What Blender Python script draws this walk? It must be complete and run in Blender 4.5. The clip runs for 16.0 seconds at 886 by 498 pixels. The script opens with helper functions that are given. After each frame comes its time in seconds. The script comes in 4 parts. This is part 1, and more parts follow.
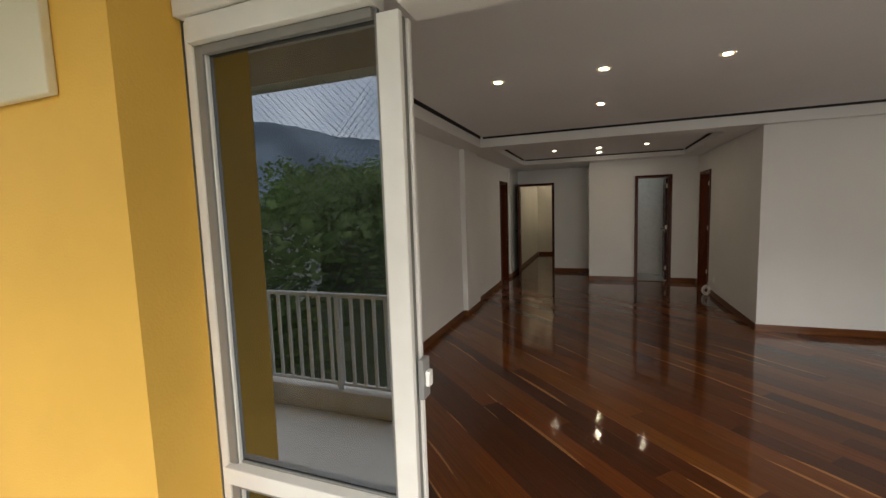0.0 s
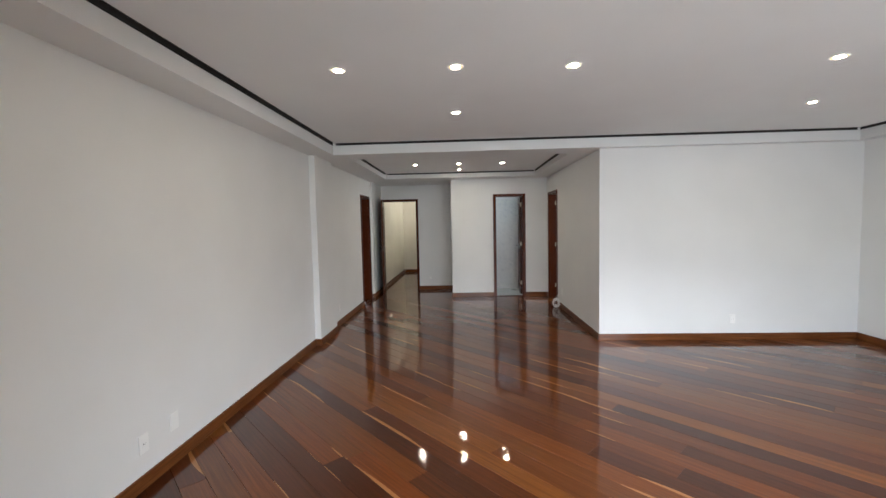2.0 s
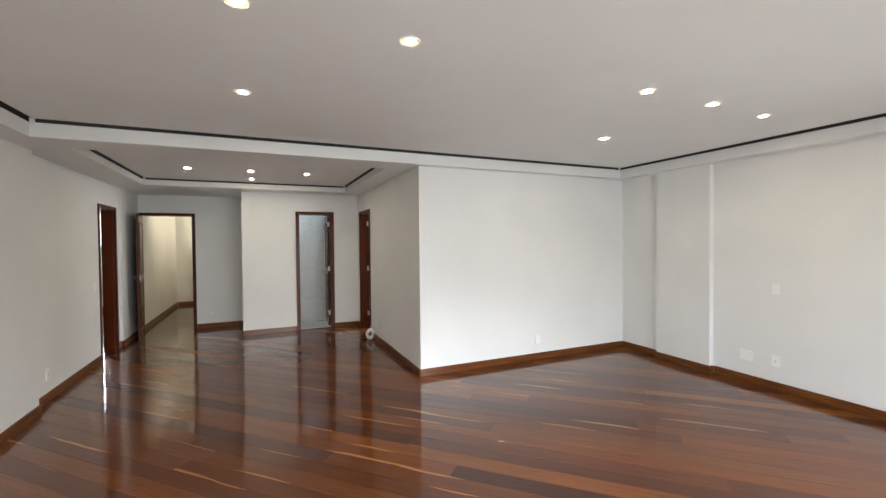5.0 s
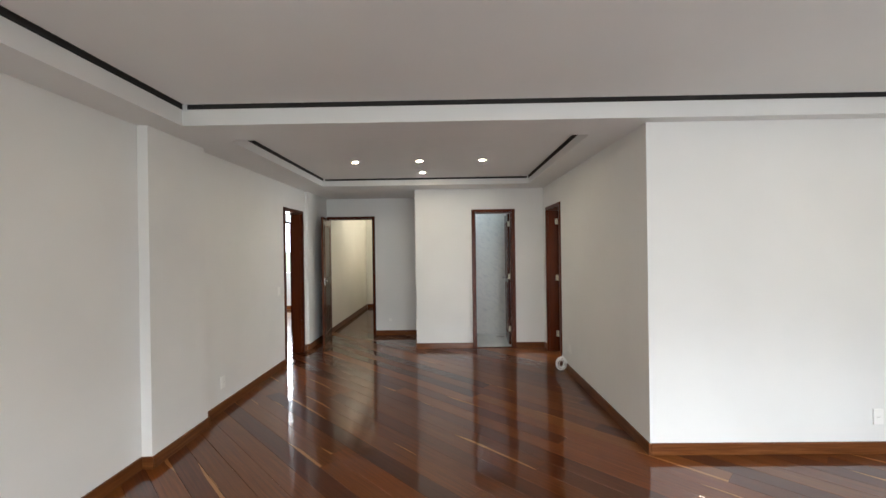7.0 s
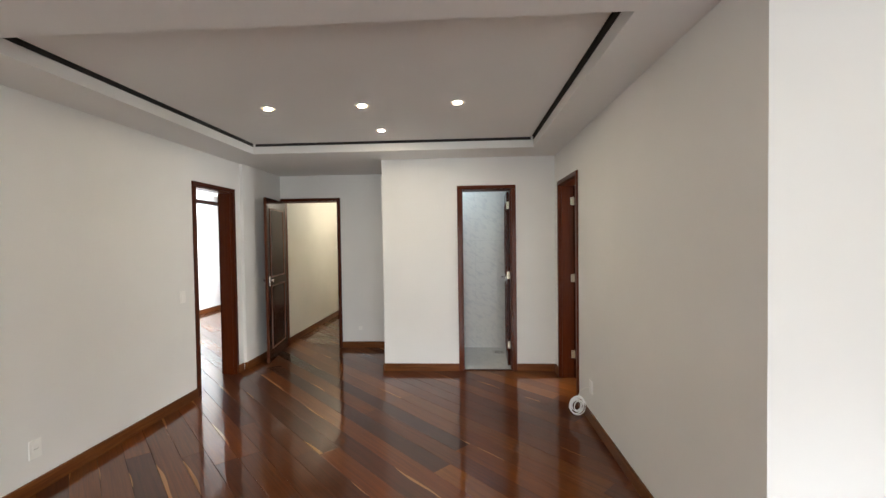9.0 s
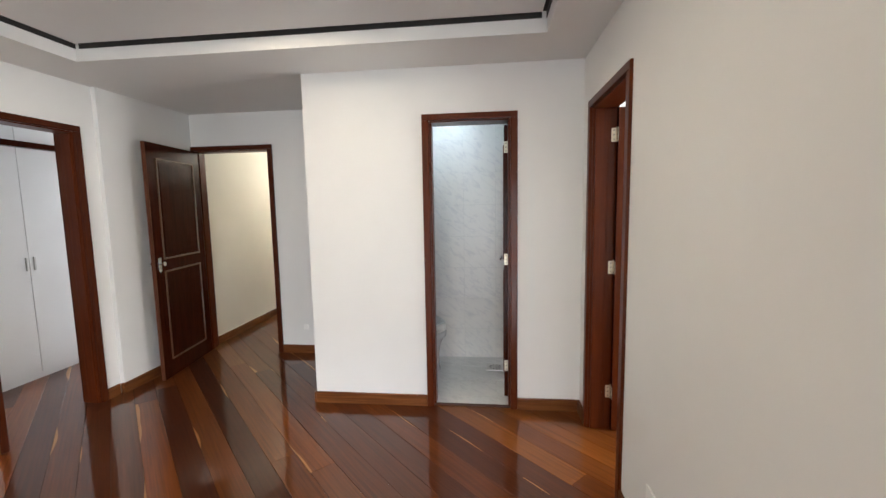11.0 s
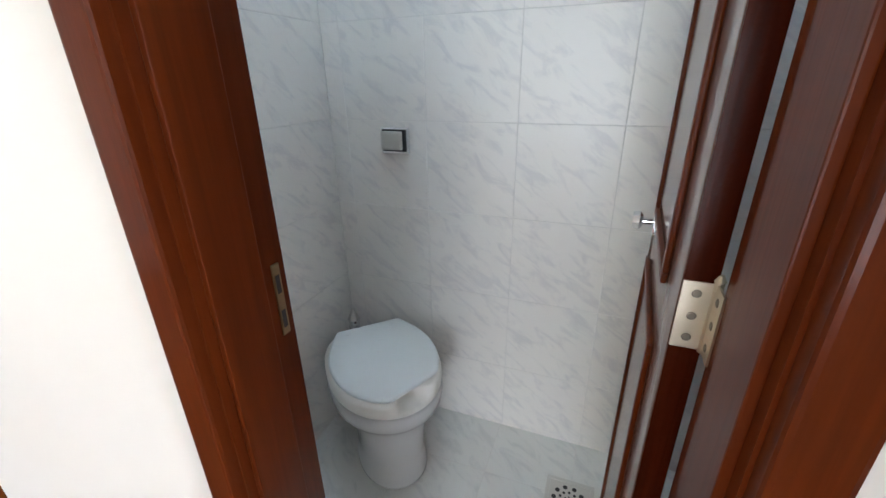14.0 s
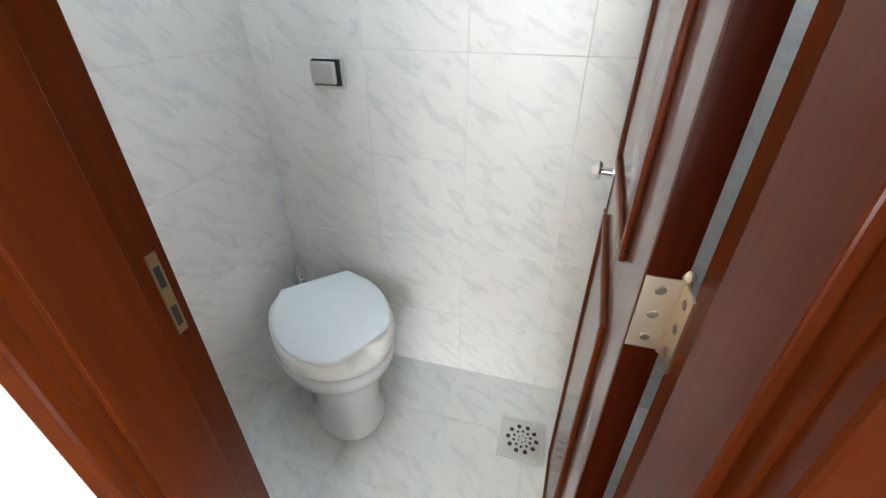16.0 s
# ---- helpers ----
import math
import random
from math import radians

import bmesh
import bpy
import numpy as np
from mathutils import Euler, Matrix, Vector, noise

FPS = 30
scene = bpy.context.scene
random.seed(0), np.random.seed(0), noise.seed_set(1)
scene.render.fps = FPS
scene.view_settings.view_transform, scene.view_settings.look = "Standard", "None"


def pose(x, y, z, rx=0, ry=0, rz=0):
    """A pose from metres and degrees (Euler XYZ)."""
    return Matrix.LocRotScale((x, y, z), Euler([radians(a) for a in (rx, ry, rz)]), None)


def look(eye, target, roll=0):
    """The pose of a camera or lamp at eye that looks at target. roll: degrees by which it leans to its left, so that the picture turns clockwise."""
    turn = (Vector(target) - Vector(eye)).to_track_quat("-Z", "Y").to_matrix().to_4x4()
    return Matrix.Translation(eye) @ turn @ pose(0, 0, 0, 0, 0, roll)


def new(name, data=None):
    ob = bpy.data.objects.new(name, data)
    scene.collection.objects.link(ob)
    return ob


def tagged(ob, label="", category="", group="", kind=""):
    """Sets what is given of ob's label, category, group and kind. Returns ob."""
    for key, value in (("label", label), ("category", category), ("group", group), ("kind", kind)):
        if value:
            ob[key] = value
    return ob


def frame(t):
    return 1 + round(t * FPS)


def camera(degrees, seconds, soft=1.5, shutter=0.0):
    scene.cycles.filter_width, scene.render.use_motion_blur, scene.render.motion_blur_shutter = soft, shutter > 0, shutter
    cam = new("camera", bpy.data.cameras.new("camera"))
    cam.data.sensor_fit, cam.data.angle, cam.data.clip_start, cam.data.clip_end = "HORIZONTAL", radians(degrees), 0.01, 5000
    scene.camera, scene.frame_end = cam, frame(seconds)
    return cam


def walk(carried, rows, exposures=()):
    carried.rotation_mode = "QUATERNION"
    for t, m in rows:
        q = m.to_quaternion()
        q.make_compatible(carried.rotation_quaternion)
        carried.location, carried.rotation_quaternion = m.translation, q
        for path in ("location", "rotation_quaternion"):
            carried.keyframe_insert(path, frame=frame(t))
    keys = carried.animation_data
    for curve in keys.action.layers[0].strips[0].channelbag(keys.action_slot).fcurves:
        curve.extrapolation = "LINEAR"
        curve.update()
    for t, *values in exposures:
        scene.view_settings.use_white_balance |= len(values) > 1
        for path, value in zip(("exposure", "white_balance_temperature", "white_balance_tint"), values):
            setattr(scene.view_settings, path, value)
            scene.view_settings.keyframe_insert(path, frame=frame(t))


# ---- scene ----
cam = camera(93.9, 16.0)
PATH = [
    (0, (0.38, 0.285, 1.628), (-0.321, 2.148, 1.434), -1.9),
    (0.5, (0.469, 0.509, 1.609), (0.028, 2.451, 1.423), -1.7),
    (1, (0.521, 0.626, 1.607), (0.143, 2.584, 1.447), -1.6),
    (1.5, (0.491, 0.748, 1.598), (0.197, 2.721, 1.456), -1.4),
    (2, (0.449, 0.848, 1.579), (0.35, 2.841, 1.454), -1.2),
    (2.5, (0.439, 0.94, 1.593), (0.615, 2.929, 1.471), -1.0),
    (3, (0.442, 1.074, 1.627), (0.928, 3.01, 1.506), -0.9),
    (3.2, (0.436, 1.115, 1.616), (1.035, 3.02, 1.502), -0.8),
    (5.3, (0.509, 1.917, 1.592), (1.316, 3.747, 1.564), -0.6),
    (5.5, (0.522, 2.059, 1.581), (1.184, 3.946, 1.561), -0.7),
    (6, (0.582, 2.37, 1.582), (0.924, 4.34, 1.571), -0.7),
    (6.5, (0.609, 2.767, 1.593), (0.712, 4.764, 1.584), -0.7),
    (7, (0.718, 3.175, 1.565), (0.692, 5.175, 1.561), -0.8),
    (7.5, (0.822, 3.572, 1.561), (0.749, 5.571, 1.56), -0.8),
    (8, (0.928, 3.998, 1.558), (0.832, 5.996, 1.548), -0.8),
    (8.5, (1.076, 4.41, 1.554), (0.968, 6.407, 1.531), -0.7),
    (9, (1.17, 4.812, 1.544), (1.063, 6.809, 1.497), -0.8),
    (9.5, (1.284, 5.239, 1.531), (1.171, 7.235, 1.466), -0.8),
    (9.7, (1.323, 5.403, 1.51), (1.213, 7.399, 1.439), -0.8),
    (11.8, (1.617, 7.429, 1.524), (1.284, 9.375, 1.207), -0.7),
    (12, (1.609, 7.613, 1.494), (1.249, 9.55, 1.153), -0.5),
    (12.5, (1.644, 8.088, 1.444), (1.177, 9.983, 1.004), -0.6),
    (13, (1.619, 8.534, 1.403), (1.077, 10.383, 0.865), -0.7),
    (13.5, (1.612, 8.987, 1.356), (0.984, 10.776, 0.72), -0.7),
    (14, (1.571, 9.34, 1.351), (0.899, 11.06, 0.58), -0.9),
    (14.5, (1.466, 9.638, 1.29), (0.826, 11.305, 0.389), -0.3),
    (15, (1.41, 9.765, 1.214), (0.82, 11.385, 0.199), -0.4),
    (15.5, (1.392, 9.694, 1.229), (0.92, 11.261, 0.079), -0.1),
    (16, (1.575, 9.471, 1.36), (1.115, 11.099, 0.292), -0.1),
]
EXPOSURES = [(0, 0.0, 7100, 11), (0.5, 0.5, 6650, 13), (1.0, 0.85, 6600, 14), (1.5, 1.15, 6550, 11), (2.0, 1.4, 5900, 9), (2.5, 1.43, 5950, 8), (3.0, 1.45, 6100, 9), (5.5, 1.6, 6150, 8), (7.0, 1.6, 6100, 8), (9.0, 1.83, 6250, 9), (12.0, 2.3, 5900, 11), (13.0, 2.35, 5800, 11), (13.5, 2.4, 5800, 10), (14.0, 2.75, 5850, 10), (14.5, 3.3, 6150, 10), (15.5, 3.35, 6250, 10), (16.0, 3.4, 6100, 9)]
walk(cam, [(t, look(eye, target, roll)) for t, eye, target, roll in PATH], EXPOSURES)

# ---------------------------------------------------------------- light
world = bpy.data.worlds.new("overcast_sky")
scene.world = world
world.use_nodes = True
wn = world.node_tree.nodes
wn.clear()
sky = wn.new("ShaderNodeTexSky")
sky.sky_type = "NISHITA"
sky.sun_disc = False
sky.sun_elevation = radians(38)
sky.sun_rotation = radians(155)
sky.dust_density = 4.0
bg = wn.new("ShaderNodeBackground")
bg.inputs["Strength"].default_value = 0.15
wout = wn.new("ShaderNodeOutputWorld")
tc = wn.new("ShaderNodeTexCoord")
cl = wn.new("ShaderNodeTexNoise")
cl.inputs["Scale"].default_value, cl.inputs["Detail"].default_value = 3.2, 6.0
cr = wn.new("ShaderNodeValToRGB")
cr.color_ramp.elements[0].position, cr.color_ramp.elements[0].color = 0.32, (0.36, 0.42, 0.50, 1)
cr.color_ramp.elements[1].position, cr.color_ramp.elements[1].color = 0.68, (0.90, 0.93, 0.97, 1)
up = wn.new("ShaderNodeVectorMath")
up.operation, up.inputs["Scale"].default_value = "SCALE", 22.0
mixer = wn.new("ShaderNodeMix")
mixer.data_type = "RGBA"
mixer.inputs["Factor"].default_value = 0.72
lk = world.node_tree.links
lk.new(tc.outputs["Generated"], cl.inputs["Vector"])
lk.new(cl.outputs[0], cr.inputs[0])
lk.new(cr.outputs[0], up.inputs[0])
lk.new(sky.outputs[0], mixer.inputs["A"])
lk.new(up.outputs[0], mixer.inputs["B"])
lk.new(mixer.outputs["Result"], bg.inputs[0])
world.node_tree.links.new(bg.outputs[0], wout.inputs[0])


def sun_lamp(strength, elevation, rotation, angle):
    data = bpy.data.lights.new("sun", "SUN")
    data.energy, data.angle, data.color = strength, radians(angle), (1.0, 0.98, 0.95)
    ob = new("sun", data)
    e, r = radians(elevation), radians(rotation)
    way = Vector((math.sin(r) * math.cos(e), math.cos(r) * math.cos(e), math.sin(e)))
    ob.matrix_world = look(way * 50, (0, 0, 0))


sun_lamp(3.4, 38, 155, 75)


def area(name, eye, target, sx, sy, watts, color):
    data = bpy.data.lights.new(name, "AREA")
    data.shape, data.size, data.size_y, data.energy, data.color = "RECTANGLE", sx, sy, watts, color
    ob = new(name, data)
    ob.matrix_world = look(eye, target)
    return ob


DAY = (0.98, 0.985, 1.0)
area("balcony_daylight", (2.36, 0.83, 1.08), (2.36, 5.0, -0.2), 4.5, 1.9, 26, DAY).data.spread = radians(135)
area("bedroom_daylight", (-3.285, 14.12, 1.66), (-3.285, 10, 1.3), 0.86, 1.37, 45, DAY)
# unseen warm fill added in the kitchen to brighten round its doorway
area("kitchen_daylight", (4.5, 8.95, 1.6), (2.0, 8.95, 1.4), 0.8, 1.0, 24, (1.0, 0.95, 0.88))

# ---------------------------------------------------------------- materials


def mat(name):
    m = bpy.data.materials.new(name)
    m.use_nodes = True
    t = m.node_tree
    return m, t, t.nodes["Principled BSDF"]


def nd(t, kind, **inputs):
    n = t.nodes.new("ShaderNode" + kind)
    for k, v in inputs.items():
        n.inputs[k.replace("_", " ")].default_value = v
    return n


def ramp(t, stops):
    n = t.nodes.new("ShaderNodeValToRGB")
    while len(n.color_ramp.elements) < len(stops):
        n.color_ramp.elements.new(0.5)
    for e, (p, c) in zip(n.color_ramp.elements, stops):
        e.position, e.color = p, (*c, 1)
    return n


def mapping(t, scale=(1, 1, 1), rot=(0, 0, 0), coord="Object"):
    tc = t.nodes.new("ShaderNodeTexCoord")
    mp = t.nodes.new("ShaderNodeMapping")
    mp.inputs["Scale"].default_value = scale
    mp.inputs["Rotation"].default_value = rot
    t.links.new(tc.outputs[coord], mp.inputs["Vector"])
    return mp


def bump(t, bsdf, source, strength, distance=0.01):
    b = nd(t, "Bump", Strength=strength, Distance=distance)
    t.links.new(source, b.inputs["Height"])
    t.links.new(b.outputs[0], bsdf.inputs["Normal"])


def paint(name, color, rough=0.6, spread=0.03, grain=0.06, scale=1.3):
    m, t, b = mat(name)
    mp = mapping(t)
    big = nd(t, "TexNoise", Scale=scale, Detail=3.0)
    t.links.new(mp.outputs[0], big.inputs["Vector"])
    lo = tuple(c * (1 - spread) for c in color)
    hi = tuple(min(1, c * (1 + spread)) for c in color)
    r = ramp(t, [(0.35, lo), (0.65, hi)])
    t.links.new(big.outputs[0], r.inputs[0])
    t.links.new(r.outputs[0], b.inputs["Base Color"])
    b.inputs["Roughness"].default_value = rough
    fine = nd(t, "TexNoise", Scale=160.0, Detail=3.0)
    t.links.new(mp.outputs[0], fine.inputs["Vector"])
    bump(t, b, fine.outputs[0], grain, 0.004)
    return m


def wood(name, dark, mid, light, rough=0.3, coat=0.6, grain=(60, 60, 2.5)):
    m, t, b = mat(name)
    mp = mapping(t, scale=grain)
    info = t.nodes.new("ShaderNodeObjectInfo")
    add = t.nodes.new("ShaderNodeVectorMath")
    add.operation = "ADD"
    mul = t.nodes.new("ShaderNodeMath")
    mul.operation, mul.inputs[1].default_value = "MULTIPLY", 37.0
    t.links.new(info.outputs["Random"], mul.inputs[0])
    t.links.new(mp.outputs[0], add.inputs[0])
    t.links.new(mul.outputs[0], add.inputs[1])
    n1 = nd(t, "TexNoise", Scale=1.0, Detail=5.0, Roughness=0.6, Distortion=0.4)
    t.links.new(add.outputs[0], n1.inputs["Vector"])
    r = ramp(t, [(0.3, dark), (0.5, mid), (0.72, light)])
    t.links.new(n1.outputs[0], r.inputs[0])
    t.links.new(r.outputs[0], b.inputs["Base Color"])
    b.inputs["Roughness"].default_value = rough
    b.inputs["Coat Weight"].default_value = coat
    b.inputs["Coat Roughness"].default_value = 0.12
    b.inputs["Specular IOR Level"].default_value = 0.12
    bump(t, b, n1.outputs[0], 0.12, 0.002)
    return m


def metal(name, color, rough):
    m, t, b = mat(name)
    n = nd(t, "TexNoise", Scale=300.0, Detail=2.0)
    t.links.new(mapping(t).outputs[0], n.inputs["Vector"])
    r = ramp(t, [(0.3, (rough * 0.88,) * 3), (0.7, (min(1, rough * 1.15),) * 3)])
    t.links.new(n.outputs[0], r.inputs[0])
    t.links.new(r.outputs[0], b.inputs["Roughness"])
    b.inputs["Base Color"].default_value = (*color, 1)
    b.inputs["Metallic"].default_value = 1.0
    return m


def glow(name, color, strength):
    m, t, b = mat(name)
    b.inputs["Base Color"].default_value = (*color, 1)
    b.inputs["Emission Color"].default_value = (*color, 1)
    b.inputs["Emission Strength"].default_value = strength
    return m


WALL = paint("white_wall_paint", (0.79, 0.793, 0.78), 0.5, 0.02)
CEIL = paint("white_ceiling_paint", (0.78, 0.78, 0.765), 0.7, 0.015)
CREAM = paint("cream_wall_paint", (0.80, 0.77, 0.69), 0.6, 0.03)
GAPDARK = paint("dark_gap_shade_and_floor_bed", (0.03, 0.028, 0.026), 0.9, 0.2)
YELLOW = paint("yellow_facade_paint", (0.80, 0.47, 0.085), 0.7, 0.05, 0.25, 2.2)
CREAMBOX = paint("pale_cream_plaster", (0.74, 0.68, 0.50), 0.7, 0.04)
ALU = paint("white_aluminium_paint", (0.78, 0.77, 0.74), 0.28, 0.05, 0.03, 6.0)
# white frame's recess shade, put into a darker grey
ALUSHADE = paint("aluminium_in_painted_shade", (0.22, 0.21, 0.20), 0.4, 0.08, 0.03, 8.0)
RAILGREY = paint("grey_rail_paint", (0.55, 0.56, 0.55), 0.45, 0.06)
CONCRETE = paint("pale_concrete", (0.55, 0.52, 0.47), 0.8, 0.1, 0.3, 3.0)
PLASTIC = paint("white_plastic", (0.88, 0.88, 0.86), 0.3, 0.01, 0.01)
PLASTICGREY = paint("grey_plastic", (0.27, 0.27, 0.27), 0.4, 0.03, 0.01)
CERAMIC = paint("white_glazed_ceramic", (0.67, 0.67, 0.665), 0.08, 0.01, 0.0)
SEATMAT = paint("cream_white_moulded_seat", (0.84, 0.82, 0.77), 0.35, 0.015, 0.02)
LIDMAT = paint("white_moulded_lid", (0.84, 0.87, 0.87), 0.35, 0.01, 0.02)
GROUT = paint("pale_grout", (0.68, 0.665, 0.64), 0.85, 0.1)
NETCORD = paint("dull_grey_cord", (0.16, 0.17, 0.18), 0.8, 0.1)
BRUSH = paint("dark_grey_brush", (0.22, 0.22, 0.21), 0.7, 0.1)
BLACK = paint("black_rubber", (0.02, 0.02, 0.022), 0.5, 0.2)
CHROME = metal("chrome", (0.82, 0.83, 0.85), 0.12)
STEEL = metal("brushed_steel", (0.62, 0.61, 0.58), 0.32)
BRASS = metal("worn_brass", (0.66, 0.60, 0.47), 0.42)
SCREW = metal("worn_screw_steel", (0.26, 0.24, 0.20), 0.45)
DULLBRASS = metal("dull_brass", (0.33, 0.25, 0.14), 0.5)
MAHOG = wood("dark_mahogany_varnish", (0.024, 0.0036, 0.0010), (0.034, 0.0052, 0.0014), (0.046, 0.0078, 0.0021), 0.22, 0.02)
MAHOG.node_tree.nodes["Principled BSDF"].inputs["Specular IOR Level"].default_value = 0.05
MAHOGRED = wood("red_mahogany_varnish", (0.066, 0.0115, 0.0018), (0.084, 0.0152, 0.0024), (0.104, 0.0205, 0.0034), 0.36, 0.14)
THRESH = wood("dark_threshold_wood", (0.040, 0.012, 0.005), (0.062, 0.020, 0.008), (0.090, 0.032, 0.013), 0.4, 0.2, (3.0, 60, 60))
MAHOGMID = wood("mid_red_mahogany_varnish", (0.044, 0.0080, 0.0018), (0.058, 0.0110, 0.0025), (0.075, 0.0155, 0.0036), 0.4, 0.15)
# satin coat over a paler, greyer base that holds the tiles' sheen
SATIN = wood("satin_door_varnish_with_painted_sheen", (0.075, 0.030, 0.018), (0.090, 0.037, 0.023), (0.108, 0.046, 0.029), 0.45, 0.7)
EDGE = wood("worn_brown_edge", (0.06, 0.018, 0.008), (0.09, 0.030, 0.014), (0.13, 0.050, 0.024), 0.5, 0.1)
MOULD = wood("brown_moulding_varnish", (0.075, 0.028, 0.014), (0.115, 0.044, 0.022), (0.16, 0.066, 0.035), 0.35, 0.4)
SKIRT = wood("brown_skirting_varnish", (0.085, 0.027, 0.008), (0.130, 0.043, 0.0125), (0.190, 0.070, 0.021), 0.35, 0.35, (3.0, 3.0, 60))
LAMPGLOW = glow("warm_lamp_bulb", (1.0, 0.84, 0.60), 175)
RIMGLOW = glow("warm_lamp_frosted_rim", (1.0, 0.72, 0.34), 0.20)
HALLGLOW = glow("dim_warm_lamp_lens", (1.0, 0.86, 0.62), 8)
COOLGLOW = glow("cool_lamp_lens", (0.78, 0.92, 1.0), 10)


def plank_material():
    m, t, b = mat("varnished_hardwood_planks")
    uv = t.nodes.new("ShaderNodeUVMap")
    sep = t.nodes.new("ShaderNodeSeparateXYZ")
    t.links.new(uv.outputs[0], sep.inputs[0])
    info = t.nodes.new("ShaderNodeObjectInfo")
    tone = ramp(t, [(0.0, (0.042, 0.0098, 0.0028)), (0.20, (0.068, 0.0165, 0.0036)), (0.42, (0.098, 0.026, 0.0048)), (0.62, (0.120, 0.036, 0.0064)), (0.82, (0.134, 0.033, 0.0048)), (1.0, (0.180, 0.064, 0.0115))])
    t.links.new(info.outputs["Random"], tone.inputs[0])
    mp = t.nodes.new("ShaderNodeMapping")
    mp.inputs["Scale"].default_value = (1.6, 9.0, 1.0)
    t.links.new(uv.outputs[0], mp.inputs["Vector"])
    n1 = nd(t, "TexNoise", Scale=1.0, Detail=6.0, Roughness=0.65, Distortion=0.6)
    t.links.new(mp.outputs[0], n1.inputs["Vector"])
    var = ramp(t, [(0.25, (0.55, 0.5, 0.48)), (0.5, (1, 1, 1)), (0.75, (1.45, 1.4, 1.35))])
    t.links.new(n1.outputs[0], var.inputs[0])
    mx = t.nodes.new("ShaderNodeMix")
    mx.data_type, mx.blend_type = "RGBA", "MULTIPLY"
    mx.inputs["Factor"].default_value = 0.85
    t.links.new(tone.outputs[0], mx.inputs["A"])
    t.links.new(var.outputs[0], mx.inputs["B"])
    # pale sapwood along one edge of some boards, of uneven width
    mp2 = t.nodes.new("ShaderNodeMapping")
    mp2.inputs["Scale"].default_value = (0.75, 0.0, 1.0)
    t.links.new(uv.outputs[0], mp2.inputs["Vector"])
    n2 = nd(t, "TexNoise", Scale=1.0, Detail=1.5, Roughness=0.5)
    t.links.new(mp2.outputs[0], n2.inputs["Vector"])
    edge = t.nodes.new("ShaderNodeMapRange")
    edge.inputs["From Min"].default_value, edge.inputs["From Max"].default_value = 0.57, 0.80
    edge.inputs["To Min"].default_value, edge.inputs["To Max"].default_value = 0.0, 0.42
    t.links.new(n2.outputs[0], edge.inputs["Value"])
    less = t.nodes.new("ShaderNodeMath")
    less.operation = "LESS_THAN"
    t.links.new(sep.outputs["Y"], less.inputs[0])
    t.links.new(edge.outputs[0], less.inputs[1])
    mx2 = t.nodes.new("ShaderNodeMix")
    mx2.data_type = "RGBA"
    mx2.inputs["B"].default_value = (0.34, 0.15, 0.05, 1)
    t.links.new(less.outputs[0], mx2.inputs["Factor"])
    t.links.new(mx.outputs["Result"], mx2.inputs["A"])
    t.links.new(mx2.outputs["Result"], b.inputs["Base Color"])
    b.inputs["Roughness"].default_value = 0.4
    b.inputs["Specular IOR Level"].default_value = 0.08
    b.inputs["Coat Weight"].default_value = 1.0
    b.inputs["Coat Roughness"].default_value = 0.045
    b.inputs["Coat IOR"].default_value = 1.44
    wav = nd(t, "TexNoise", Scale=11.0, Detail=3.0)
    t.links.new(mapping(t).outputs[0], wav.inputs["Vector"])
    cb = nd(t, "Bump", Strength=0.11, Distance=0.01)
    t.links.new(wav.outputs[0], cb.inputs["Height"])
    t.links.new(cb.outputs[0], b.inputs["Coat Normal"])
    bump(t, b, n1.outputs[0], 0.10, 0.002)
    return m


PLANK = plank_material()


def tile_material(name, base, vein, rough):
    m, t, b = mat(name)
    info = t.nodes.new("ShaderNodeObjectInfo")
    mul = t.nodes.new("ShaderNodeMath")
    mul.operation, mul.inputs[1].default_value = "MULTIPLY", 50.0
    t.links.new(info.outputs["Random"], mul.inputs[0])
    mp = mapping(t, rot=(0, 0, radians(38)))
    st = t.nodes.new("ShaderNodeMapping")
    st.inputs["Scale"].default_value = (9.0, 26.0, 9.0)
    t.links.new(mp.outputs[0], st.inputs["Vector"])
    add = t.nodes.new("ShaderNodeVectorMath")
    t.links.new(st.outputs[0], add.inputs[0])
    t.links.new(mul.outputs[0], add.inputs[1])
    n = nd(t, "TexNoise", Scale=1.0, Detail=5.0, Roughness=0.6, Distortion=0.7)
    t.links.new(add.outputs[0], n.inputs["Vector"])
    r = ramp(t, [(0.0, base), (0.50, base), (0.66, vein), (0.80, base)])
    t.links.new(n.outputs[0], r.inputs[0])
    t.links.new(r.outputs[0], b.inputs["Base Color"])
    b.inputs["Roughness"].default_value = rough
    wav = nd(t, "TexNoise", Scale=14.0, Detail=2.0)
    t.links.new(mp.outputs[0], wav.inputs["Vector"])
    bump(t, b, wav.outputs[0], 0.05, 0.01)
    return m


TILE = tile_material("marbled_wall_tile", (0.765, 0.742, 0.705), (0.655, 0.638, 0.625), 0.30)
FTILE = tile_material("marbled_floor_tile", (0.72, 0.72, 0.695), (0.62, 0.625, 0.61), 0.3)
BTILE = tile_material("balcony_floor_tile", (0.74, 0.72, 0.67), (0.64, 0.62, 0.58), 0.35)


